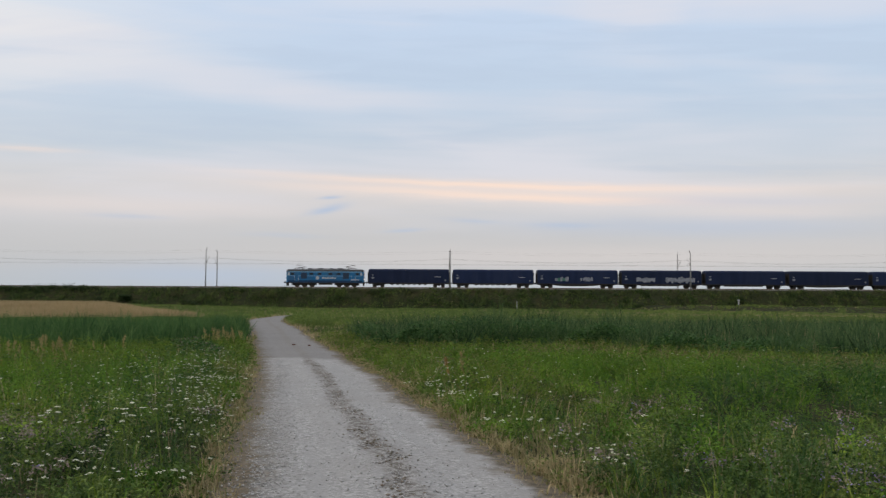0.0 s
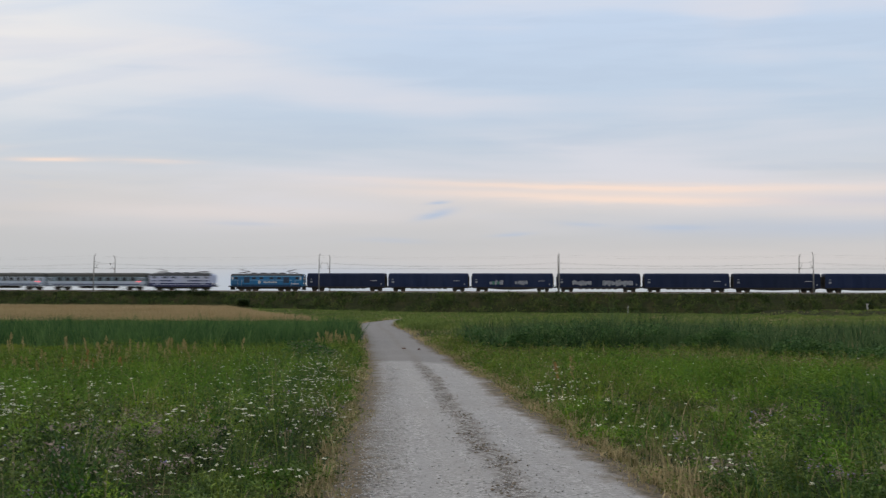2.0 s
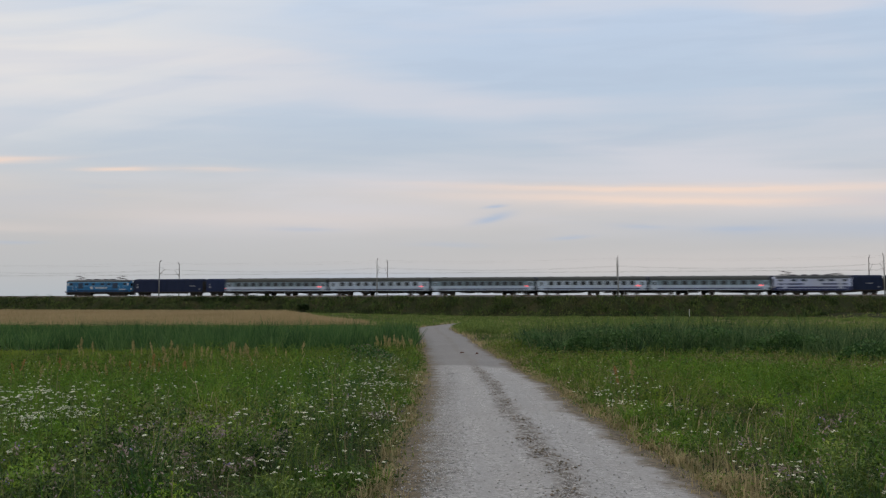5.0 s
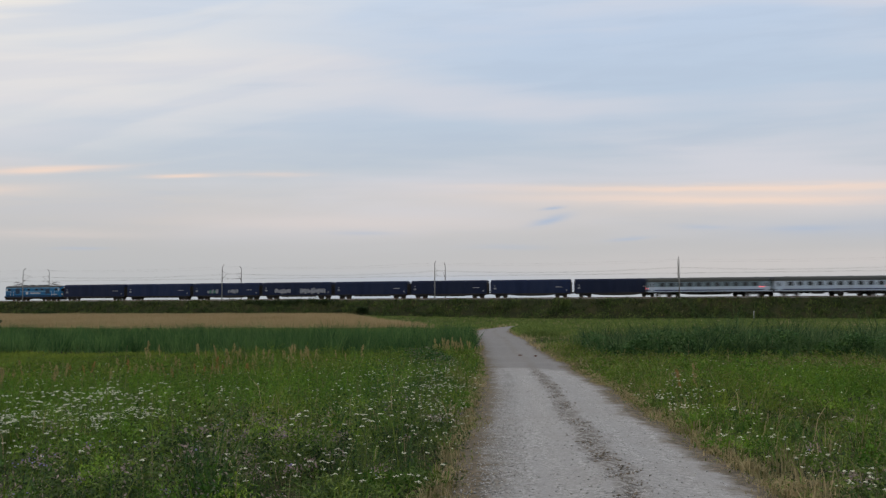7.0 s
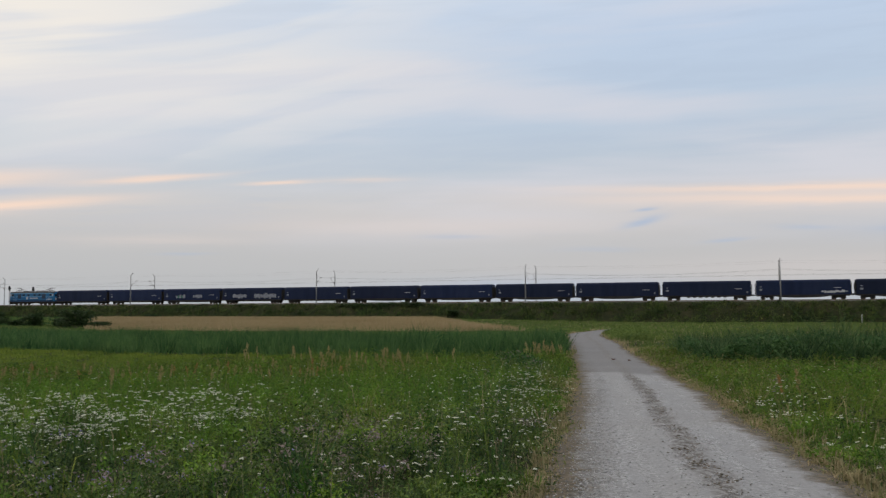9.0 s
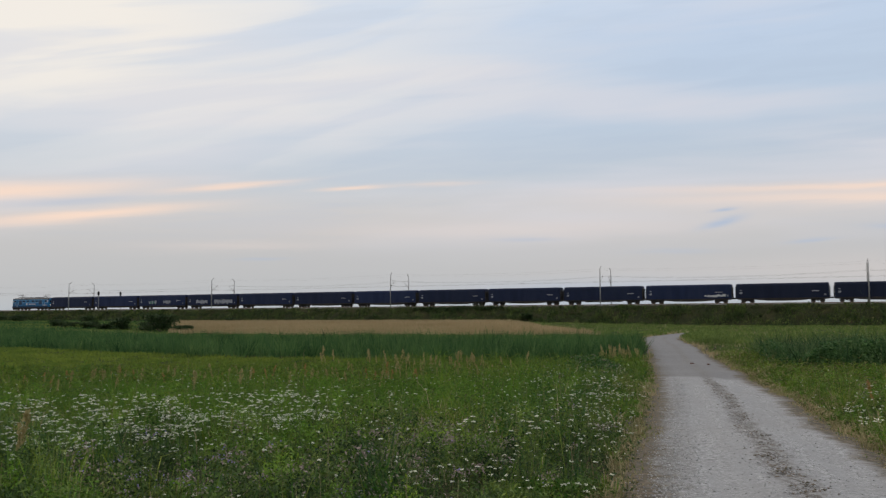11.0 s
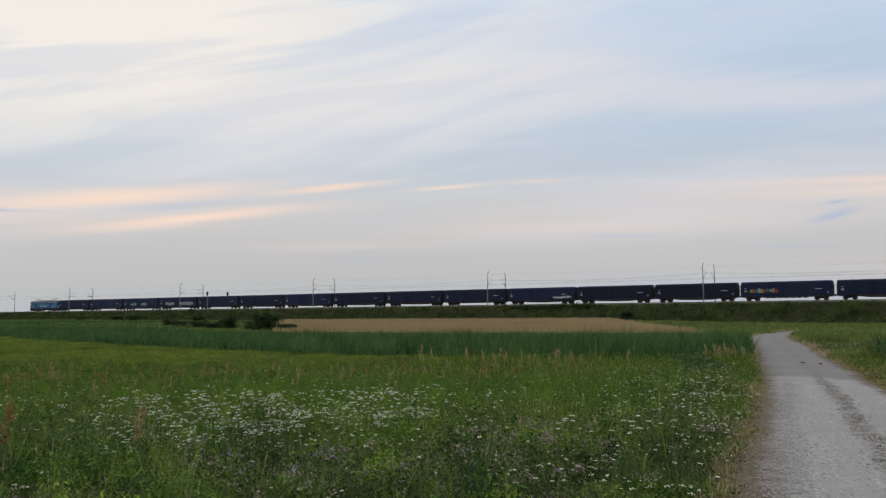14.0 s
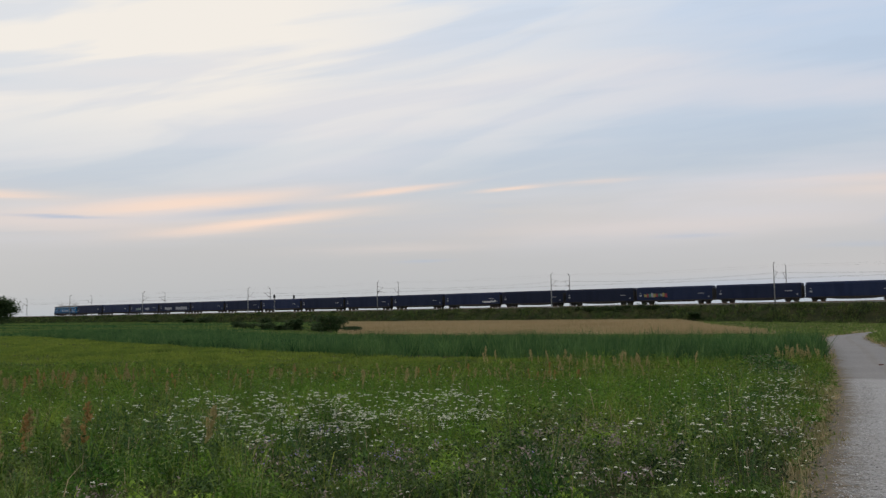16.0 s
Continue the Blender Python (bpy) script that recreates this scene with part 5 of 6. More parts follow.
    # the closed top of the sward farther off: soft rounded clumps of bent leaf tips
    for r0, r1, den, size, per, spread in ((13.0, 20.0, 300, 0.034, 90, 0.22), (20.0, 34.0, 210, 0.050, 80, 0.32), (34.0, 62.0, 72, 0.095, 45, 0.6)):
        x, y = fan(r0, r1, den)
        x, y, way, hf, tint = tufted(x, y, spread, 0.9, per)
        off = road_off(x, y)
        k = (RNG.uniform(0, 1, len(x)) < smooth(off, 1.6, 2.8)) & (off > 1.7)
        for poly in (REED_WEST, REED_EAST, YELLOW):
            k &= ~in_poly(x, y, poly)
        x, y, off, hf, tint = x[k], y[k], off[k], hf[k], tint[k]
        h = grass_height(x, y, off) * (0.35 + 0.6 * hf)
        c = np.stack([x, y, land(x, y) + h * np.sqrt(RNG.uniform(0.15, 1.0, len(x)))], -1)
        tint = np.clip(patchy(x, y, tint) + RNG.normal(0, 0.06, len(x)), 0, 1)
        lot = RNG.uniform(0, 1, len(x))
        dark = lot < 0.8 * spots(x, y, DARK_TUFTS_AND_SHADE) + 0.05
        pale = ~dark & (lot > 1 - 0.75 * spots(x, y, PALE) - 0.45 * spots(x, y, OLIVE))
        lush = ~dark & ~pale & (RNG.uniform(0, 1, len(x)) < 0.25 + 0.75 * spots(x, y, LUSH) - 0.8 * spots(x, y, OLIVE) + 0.3 * ripple(x, y, 6.0, 61))
        for mask, mt, lab in ((dark, "reed", "dark bluish-green coarse grass clumps, some in place of hollow shade"), (pale, "olive", "olive and straw-coloured grass clumps"), (lush, "lush", "soft bright green grass clumps"), (~dark & ~pale & ~lush, "meadow", "soft mixed green meadow clumps")):
            leaves("meadow_canopy", c[mask], size * 1.35, M[mt], lab, "grass", flat=0.6, wide=0.15, tint=0.22 + 0.5 * tint[mask])
    # rough weeds on the inside of the track's bend
    x, y = RNG.uniform(-18.5, -6.0, 9000), RNG.uniform(82, 116, 9000)
    off = road_off(x, y)
    k = (off > 1.95) & (off < 5.5 + 1.5 * ripple(x, y, 4.0, 64)) & (side_of_road(x, y) > 0)
    x, y, off = x[k], y[k], off[k]
    h = 0.45 + 0.55 * smooth(off, 1.9, 3.4) * (0.75 + 0.4 * ripple(x, y, 2.2, 65))
    blades("bend_grass", x, y, h, 0.09, M["pasture"], "rough uncut grass inside the track bend", "grass", bent=False, lean=0.7)
    q = np.repeat(np.arange(len(x)), 4)
    c = np.stack([x[q] + RNG.normal(0, 0.2, len(q)), y[q] + RNG.normal(0, 0.2, len(q)), land(x, y)[q] + h[q] * np.sqrt(RNG.uniform(0, 0.9, len(q)))], -1)
    leaves("bend_weeds", c, 0.07, M["pasture"], "leafy green weeds inside the track bend", "weeds")
    # seed stalks standing over the grass
    for r0, r1, den, w in ((5.2, 18, 22, 0.004), (18, 50, 8, 0.012)):
        x, y = fan(r0, r1, den)
        off = road_off(x, y)
        k = (off > 2.2) & (RNG.uniform(0, 1, len(x)) < (0.5 + 0.5 * ripple(x, y, 4.0, 62)) * np.where(side_of_road(x, y) > 0, 0.35, 1.0))
        for poly in (REED_WEST, REED_EAST, YELLOW):
            k &= ~in_poly(x, y, poly)
        x, y, off = x[k], y[k], off[k]
        blades("seed_stalks", x, y, grass_height(x, y, off) * 1.35 + 0.1, w, M["seedhead"], "thin pale grass seed stalks", "grass", bent=True, lean=0.3)


def build_reeds():
    for poly, lab in ((REED_WEST, "tall dense dark green reed bed"), (REED_EAST, "tall dark green sedge and reed belt")):
        P = np.array(poly)
        lo, hi = P.min(0), P.max(0)
        n = int((hi[0] - lo[0]) * (hi[1] - lo[1]) * (30 if poly is REED_EAST else 22))
        x, y = RNG.uniform(lo[0], hi[0], n), RNG.uniform(lo[1], hi[1], n)
        k = in_poly(x + 0.8 * ripple(x, y, 4.0, 71), y + 0.8 * ripple(x, y, 3.0, 72), poly) & (road_off(x, y) > 2.0)
        x, y = x[k], y[k]
        east = poly is REED_EAST
        x, y, way, hf, tint = tufted(x, y, 0.42 if east else 0.35, 0.85 if east else 0.7, 30 if east else 22)
        k = road_off(x, y) > 2.1
        x, y, way, hf, tint = (v[k] for v in (x, y, way, hf, tint))
        h = ((1.12 if east else 1.02) + 0.17 * ripple(x, y, 6.0, 73) + 0.16 * ripple(x, y, 2.0, 74)) * (0.55 + 0.45 * hf)
        if not east:          # a taller head where the bed meets the track
            h = h * (1 + 0.25 * smooth(x, -75, -42) + 0.3 * np.exp(-((x + 17) / 8) ** 2 - ((y - 60) / 12) ** 2) + 0.16 * ripple(x, y, 1.6, 78))
        if east:
            h = h * (1.08 + 0.62 * np.exp(-((x - 5) / 9.5) ** 2 - ((y - 58) / 11) ** 2))
            h = h * (1 + 0.42 * ripple(x, y, 2.6, 76) + 0.12 * ripple(x, y, 1.1, 77))
            h = h * (1 - 0.35 * smooth(y - 0.1 * x, 64, 82))
        blades("reed_bed", x, y, h, 0.07, M["sedge" if east else "reed"], lab, "reeds", bent=False, lean=0.95 if east else 0.8, way=way, tint=tint)
        if east:
            x, y = RNG.uniform(-4, 60, 900), RNG.uniform(44, 86, 900)
            k = in_poly(x, y, poly)
            blades("pale_sedge", x[k], y[k], np.full(k.sum(), 1.45), 0.05, M["dry"], "pale seed stalks above the sedge", "reeds", bent=False, lean=0.2)
    # wheat
    P = np.array(WHEAT)
    lo, hi = P.min(0), P.max(0)
    x, y = RNG.uniform(lo[0], hi[0], 100000), RNG.uniform(lo[1], hi[1], 100000)
    k = in_poly(x + 0.5 * ripple(x, y, 5.0, 75), y, WHEAT)
    blades("wheat_field", x[k], y[k], np.full(k.sum(), 0.8), 0.19, M["wheat"], "ripe tan wheat field before the embankment", "wheat field", bent=False, lean=0.3)
    # scrub on the bank
    x, y = RNG.uniform(-470, 150, 125000), BANK_FOOT - 1.5 + (BANK_CREST + 1.8 - BANK_FOOT) * RNG.uniform(0, 1, 125000) ** 0.9
    x, y, way, hf, tint = tufted(x, y, 0.5, 0.8, 14)
    y = np.clip(y, BANK_FOOT - 1.5, BANK_CREST + 0.8)
    h = np.clip(0.45 + 0.28 * ripple(x, y * 3, 8.0, 81) + 0.18 * ripple(x, y * 3, 2.5, 82), 0.12, 1.2) * hf
    h = h * np.where(y > BANK_CREST - 0.3, 0.5, 1.0)
    blades("bank_scrub", x, y, h, 0.20, M["slope"], "dark rough grass and scrub on the railway bank", "scrub", bent=False, lean=0.8, z=bank_height(x, np.minimum(y, BANK_CREST)), way=way, tint=tint)
    bx, by = RNG.uniform(-450, 140, 2400), RNG.uniform(BANK_FOOT - 2, BANK_CREST - 0.2, 2400)
    k = ripple(bx, by * 4, 14.0, 83) > 0.25
    bx, by = bx[k], by[k]
    bx, by = np.r_[bx, RNG.uniform(-100, -75, 90)], np.r_[by, RNG.uniform(BANK_CREST - 1.4, BANK_CREST - 0.2, 90)]
    bs = RNG.uniform(0.3, 0.95, len(bx)) * (1 - 0.45 * smooth(by, BANK_CREST - 1.2, BANK_CREST) * (bx > -75))
    c = np.repeat(np.stack([bx, by, bank_height(bx, by) + bs * 0.5], -1), 45, 0)
    rad = np.repeat(bs, 45)[:, None]
    d = RNG.normal(0, 0.55, c.shape) * np.array([1.3, 0.8, 0.75])
    leaves("bank_bushes", c + d * rad, np.repeat(0.13, len(c)), M["bush"], "low dark bushes dotted over the railway bank", "bushes")


def bush(x, y, height, width, label, category="bush"):
    """Stems fanning out of the ground and uneven masses of leaves with gaps."""
    top = new("tree" if category == "tree" else "bush")
    z = float(surface_z(np.array([x]), np.array([y]))[0])
    top.matrix_basis = pose(x, y, z)
    r = np.random.default_rng(int(abs(x * 13 + y * 7)))
    bm = bmesh.new()
    tips = []
    k = 9 if category == "tree" else 7
    if category == "tree":
        rod(bm, (0, 0, -0.2), (0.1, 0, height * 0.4), 0.2, 8)
    for i in range(k):
        a = 2 * math.pi * i / k + r.uniform(-0.3, 0.3)
        reach = width / 2 * r.uniform(0.35, 0.8)
        hgt = height * r.uniform(0.5, 0.85)
        base = (0.1, 0, height * 0.35) if category == "tree" else (0.15 * math.cos(a), 0.15 * math.sin(a), -0.1)
        mid = (reach * 0.5 * math.cos(a), reach * 0.5 * math.sin(a), (base[2] + hgt) / 2)
        tip = (reach * math.cos(a), reach * math.sin(a), hgt)
        rod(bm, base, mid, 0.06, 5)
        rod(bm, mid, tip, 0.035, 5)
        tips += [mid, tip, tip]
    part("trunk" if category == "tree" else "stems", bm, M["bark"], top)
    tips = np.array(tips + [(0, 0, height * 0.75), (0.2 * width, 0, height * 0.3), (-0.25 * width, 0, height * 0.3), (0, 0.1, height * 0.35), (0.38 * width, 0, height * 0.2), (-0.38 * width, 0, height * 0.2)])
    n = int(2600 * (2.6 if category == "tree" else 1))
    c = tips[r.integers(0, len(tips), n)] + r.normal(0, 1, (n, 3)) * np.array([width * 0.11, width * 0.11, height * 0.09])
    c = c[(c[:, 2] > 0.05) & (c[:, 2] < height)]
    crown = leaves("crown", c, 0.125 + 0.025 * height, M["bush"], "", "", kind="")
    crown.parent = top
    return tagged(top, label, category, group="" if category == "tree" else "bushes at the field edge")


def build_bushes():
    for x, y, h, w in ((-111.0, 113.5, 3.4, 6.6), (-117.5, 117.0, 1.7, 4.4), (-127.0, 119.5, 2.6, 4.2), (-135.0, 123.0, 1.3, 4.0), (-144.0, 127.0, 1.8, 3.8),
                       (-155.0, 131.0, 1.4, 4.5), (-165.0, 136.0, 1.8, 4.0), (-103.5, 111.0, 1.3, 3.5)):
        bush(x, y, h, w, "dark green leafy bush at the wheat field edge")
    for x, y, h, w in ((-231.0, 176.0, 2.4, 5.5), (-242.0, 178.0, 2.2, 5.0), (-196.0, 172.0, 1.9, 4.5), (-67.5, 185.2, 1.4, 2.4), (-150.0, 180.0, 1.4, 4.0), (-262.0, 178.0, 1.6, 4.0)):
        bush(x, y, h, w, "small dark bush at the foot of the railway bank")
    bush(-338.0, 160.0, 11.6, 13.0, "broad dark green tree beside the railway bank", "tree")
    bush(-350.0, 158.0, 10.8, 13.0, "broad dark green tree beside the railway bank", "tree")


def build_thickets():
    """Leafy weed thickets: by the track, and in front of the eastern sedge."""
    r = np.random.default_rng(33)
    rows = [(-11.0, 41.0, 0.85, 1.3), (-12.0, 43.5, 0.9, 1.2), (-10.0, 38.5, 0.7, 1.0), (-13.2, 46.0, 0.9, 1.2)]
    front = ([-4.5, -2.2, 1.2, 3.5, 7, 10.8, 13, 15.5, 19, 24, 34], [57, 51.5, 51.5, 54.5, 52.5, 52, 49.5, 47, 45, 42, 38])
    for x in np.linspace(-4.5, 34, 52):
        tall = 0.8 + 0.95 * math.exp(-((x - 5) / 8.0) ** 2)
        rows.append((x + r.uniform(-0.5, 0.5), float(np.interp(x, *front)) + r.uniform(-0.8, 5.0), tall * r.uniform(0.75, 1.3), r.uniform(0.8, 1.8)))
    pts = []
    for x, y, h, w in rows:
        n = int(460 * h * w)
        a, q = r.uniform(0, 6.283, n), w * np.sqrt(r.uniform(0, 1, n))
        zz = h * np.sqrt(r.uniform(0, 1, n)) * (1 - 0.6 * (q / w) ** 2)
        pts.append(np.stack([x + q * np.cos(a), y + 0.7 * q * np.sin(a), float(land(np.array(x), np.array(y))) + zz], -1))
    leaves("weed_thicket", np.concatenate(pts), 0.095, M["reed"], "dark leafy weed thickets at the sedge edge", "weeds")
    top = np.concatenate(pts[:4])
    top = top[r.uniform(0, 1, len(top)) < 0.2] + np.array([0, 0, 0.06])
    beads("thicket_blossoms", top, 0.03, M["mauve_grey"], "faded mauve blossom on the weed thicket", "flowers", 0.8)


def flower_points(n_try, r0, r1, field, lo=-32, hi=68):
    x, y = fan(r0, r1, n_try / (radians(hi - lo) / 2 * (r1 * r1 - r0 * r0)), lo, hi)
    off = road_off(x, y)
    k = (RNG.uniform(0, 1, len(x)) < field(x, y)) & (off > 1.75)
    for poly in (REED_WEST, REED_EAST, YELLOW):
        k &= ~in_poly(x, y, poly)
    x, y, off = x[k], y[k], off[k]
    return x, y, land(x, y), grass_height(x, y, off)


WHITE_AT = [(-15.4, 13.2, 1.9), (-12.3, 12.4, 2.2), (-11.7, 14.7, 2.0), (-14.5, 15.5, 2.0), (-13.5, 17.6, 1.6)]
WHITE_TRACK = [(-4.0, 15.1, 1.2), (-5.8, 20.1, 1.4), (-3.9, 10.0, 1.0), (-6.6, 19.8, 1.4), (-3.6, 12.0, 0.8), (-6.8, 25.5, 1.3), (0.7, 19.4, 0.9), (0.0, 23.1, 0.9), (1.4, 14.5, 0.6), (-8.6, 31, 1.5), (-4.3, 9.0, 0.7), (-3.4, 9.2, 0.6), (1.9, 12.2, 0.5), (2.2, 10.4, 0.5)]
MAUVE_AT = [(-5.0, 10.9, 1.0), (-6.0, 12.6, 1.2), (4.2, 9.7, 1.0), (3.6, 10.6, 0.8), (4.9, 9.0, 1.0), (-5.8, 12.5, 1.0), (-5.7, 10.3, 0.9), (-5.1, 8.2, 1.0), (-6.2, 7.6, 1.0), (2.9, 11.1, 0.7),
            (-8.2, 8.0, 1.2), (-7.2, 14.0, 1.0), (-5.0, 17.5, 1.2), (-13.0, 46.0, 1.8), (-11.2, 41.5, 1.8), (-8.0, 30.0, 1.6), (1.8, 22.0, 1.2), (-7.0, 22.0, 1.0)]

# centre and reach of each flower patch, pulled towards the camera to fit its view
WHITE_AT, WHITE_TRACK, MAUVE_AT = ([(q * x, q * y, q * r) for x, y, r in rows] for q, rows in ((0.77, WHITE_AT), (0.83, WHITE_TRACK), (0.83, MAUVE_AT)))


def build_mounds():
    """Leafy weeds and tall herbs growing in rounded mounds with dark gaps between; faded blossom on some."""
    r = np.random.default_rng(61)
    x, y = fan(5.6, 24.0, 2.3)
    off = road_off(x, y)
    d = np.hypot(x, y)
    east = side_of_road(x, y) > 0
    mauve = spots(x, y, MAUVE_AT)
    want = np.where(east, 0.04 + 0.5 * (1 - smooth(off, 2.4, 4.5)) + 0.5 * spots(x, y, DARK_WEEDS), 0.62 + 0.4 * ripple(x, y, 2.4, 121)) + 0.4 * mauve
    k = (r.uniform(0, 1, len(x)) < want * (1 - 0.6 * smooth(d, 14, 24))) & (off > 2.15)
    x, y, off, d, mauve = x[k], y[k], off[k], d[k], mauve[k]
    n = len(x)
    wid = r.uniform(0.20, 0.48, n)
    hgt = r.uniform(0.28, 0.64, n) * (0.55 + 0.45 * smooth(off, 2.2, 3.4)) * (1 - 0.25 * smooth(d, 12, 20))
    tone = np.clip(r.normal(0.55, 0.3, n), 0, 1)
    dark = spots(x, y, DARK_WEEDS) + 0.8 * mauve
    sort = np.where(r.uniform(0, 1, n) < 0.04 + 0.26 * dark, 0, np.where(r.uniform(0, 1, n) < 0.5 + 0.4 * spots(x, y, LUSH) - 0.35 * mauve, 1, 2))
    per = (470 * (wid / 0.34) ** 1.5 * (1 - 0.6 * smooth(d, 9, 18))).astype(int)
    i = np.repeat(np.arange(n), per)
    m = len(i)
    q = np.sqrt(r.uniform(0, 1, m))
    a = r.uniform(0, 6.283, m)
    rag = 1 + 0.28 * np.sin(3 * a + 9 * tone[i]) + 0.16 * np.sin(7 * a + 5 * wid[i] * 30)
    up = np.sqrt(r.uniform(0.05, 1, m)) * (1 - 0.72 * q ** 2.2) * r.uniform(0.85, 1.18, m)
    px, py = x[i] + wid[i] * q * rag * np.cos(a), y[i] + wid[i] * q * rag * np.sin(a)
    c = np.stack([px, py, land(px, py) + hgt[i] * up], -1)
    size = 0.017 + 0.0011 * d[i]
    for v, (mt, lab) in enumerate((("bush", "dark green leafy weed mounds"), ("lush", "bright green leafy herb mounds"), ("herb", "mixed green leafy herb mounds"))):
        w = sort[i] == v
        leaves("weed_mounds", c[w], size[w], M[mt], lab, "weeds", flat=0.9, wide=0.36, tint=np.clip(tone[i][w] + r.normal(0, 0.12, w.sum()), 0, 1))
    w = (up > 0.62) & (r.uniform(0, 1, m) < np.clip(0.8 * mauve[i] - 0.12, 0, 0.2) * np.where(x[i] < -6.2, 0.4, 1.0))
    tops = c[w] + np.stack([r.normal(0, 0.015, w.sum()), r.normal(0, 0.015, w.sum()), r.uniform(0.015, 0.07, w.sum())], -1)
    leaves("mound_blossoms", tops, 0.017 + 0.0004 * d[i][w], M["mauve_grey"], "faded mauve blossom on the weed mounds", "flowers", flat=1.2)


def build_verge():
    """Flattened straw and sparse low weeds creeping from the verges over the gravel's edges."""
    n = 26000
    r = np.random.default_rng(67)
    tang = np.gradient(LINE, axis=0)
    tang /= np.hypot(*tang.T)[:, None]
    near = np.flatnonzero((LINE[:, 1] > 4) & (LINE[:, 1] < 60))
    i = near[(r.uniform(0, 1, n) ** 1.5 * len(near)).astype(int)]
    way = r.choice((-1.0, 1.0), n, p=(0.4, 0.6))
    u = 1.45 - np.abs(r.normal(0, 0.26, n))
    p = LINE[i] + tang[i] * r.uniform(0, 0.6, n)[:, None] + np.stack([tang[i, 1], -tang[i, 0]], -1) * (way * u * road_half(LINE[i, 1]))[:, None]
    k = ripple(p[:, 0], p[:, 1], 0.7, 131) + 0.6 * ripple(p[:, 0], p[:, 1], 0.25, 132) + 3.2 * (u - 1.12) > 0.1
    p, u = p[k], u[k]
    x, y = p.T
    h = 0.04 + 0.16 * smooth(u, 1.0, 1.4) * (0.6 + 0.5 * ripple(x, y, 0.8, 133))
    green = r.uniform(0, 1, len(x)) < 0.22
    wide = 0.008 + 0.0006 * np.hypot(x, y)
    for mask, mt, lab in ((~green, "dry", "flattened straw along the edges of the gravel"), (green, "olive", "sparse low olive grass along the gravel edges")):
        blades("verge_straw", x[mask], y[mask], h[mask], wide[mask], M[mt], lab, "grass", bent=True, lean=1.2, z=road_height(x, y, np.clip(u, 0, 1.2))[mask] - 0.01)


def build_flowers():
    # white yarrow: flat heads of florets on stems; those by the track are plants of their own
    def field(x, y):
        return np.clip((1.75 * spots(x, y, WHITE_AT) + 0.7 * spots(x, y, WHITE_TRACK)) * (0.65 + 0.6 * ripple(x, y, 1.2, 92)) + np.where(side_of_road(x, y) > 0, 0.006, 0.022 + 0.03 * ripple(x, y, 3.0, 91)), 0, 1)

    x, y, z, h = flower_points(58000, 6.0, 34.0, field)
    hz = z + np.clip(h * RNG.uniform(0.9, 1.25, len(x)) + 0.10, 0.34, 0.75) * RNG.uniform(0.9, 1.1, len(x))
    near = (x > -8.5) & (x < 4) & (y < 14.0)
    near[np.flatnonzero(near)[280:]] = False
    far = ~near
    k = 10
    cen = np.repeat(np.stack([x, y, hz], -1)[far], k, 0)
    ang, rad = RNG.uniform(0, 6.283, len(cen)), np.repeat((0.024 + 0.014 * spots(x, y, [(-11.5, 11.5, 4.5)]))[far], k) * np.sqrt(RNG.uniform(0, 1, len(cen))) * np.repeat(RNG.uniform(0.5, 1.4, far.sum()), k)
    cen = cen + np.stack([np.cos(ang) * rad, np.sin(ang) * rad, -rad * 0.3 + RNG.normal(0, 0.004, len(cen))], -1)
    beads("yarrow_heads", cen, np.repeat((0.0085 + 0.003 * spots(x, y, [(-11.5, 11.5, 4.5)]))[far], k), M["white"], "flat white yarrow flower heads over the meadow", "flowers", 0.5)
    blades("yarrow_stems", x[far], y[far], (hz - z)[far] * 0.98, 0.01, M["stem"], "thin green flower stems", "flowers", lean=0.02, bent=False)
    protos = []
    for v in range(3):
        top = new("yarrow_plant")
        r = np.random.default_rng(50 + v)
        n = 16
        a, q = r.uniform(0, 6.283, n), 0.018 * np.sqrt(r.uniform(0, 1, n))
        c = np.stack([np.cos(a) * q, np.sin(a) * q, 0.5 - q * 0.3], -1)
        ob = beads("flower_head", c, 0.0072, M["white"], "", "", 0.5)
        del ob["kind"]
        ob.parent = top
        part("stem", rods(((0, 0, -0.02), (0.01, 0, 0.3), 0.003), ((0.01, 0, 0.3), (0, 0, 0.49), 0.0025), *[((0.006, 0, 0.42), (0.03 * math.cos(t), 0.03 * math.sin(t), 0.488), 0.0015) for t in (0, 1.6, 3.1, 4.7)], n=4), M["stem"], top)
        tagged(top, "yarrow plant with a flat white flower head", "flower", group="yarrow plants by the track")
        protos.append(top)
    idx = np.flatnonzero(near)
    for i, j in enumerate(idx):
        s = (hz[j] - z[j]) / 0.5
        m = pose(x[j], y[j], z[j], RNG.uniform(-6, 6), RNG.uniform(-6, 6), RNG.uniform(0, 360))
        p = protos[i % 3]
        if i < 3:
            p.matrix_basis = m @ Matrix.Scale(s, 4)
        else:
            c = copy_thing(p, m)
            c.scale = (s, s, s)

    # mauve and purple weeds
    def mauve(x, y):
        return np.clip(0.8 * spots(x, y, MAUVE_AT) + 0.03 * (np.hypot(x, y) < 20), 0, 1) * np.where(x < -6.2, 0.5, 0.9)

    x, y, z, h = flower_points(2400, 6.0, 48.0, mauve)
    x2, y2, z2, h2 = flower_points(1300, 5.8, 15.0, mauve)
    x, y, z, h = (np.r_[a, b] for a, b in ((x, x2), (y, y2), (z, z2), (h, h2)))
    k = 30
    cen = np.repeat(np.stack([x, y, z + np.maximum(h * RNG.uniform(0.9, 1.1, len(x)) + 0.05, 0.28)], -1), k, 0)
    cen = cen + RNG.normal(0, 1, cen.shape) * np.array([0.06, 0.06, 0.035])
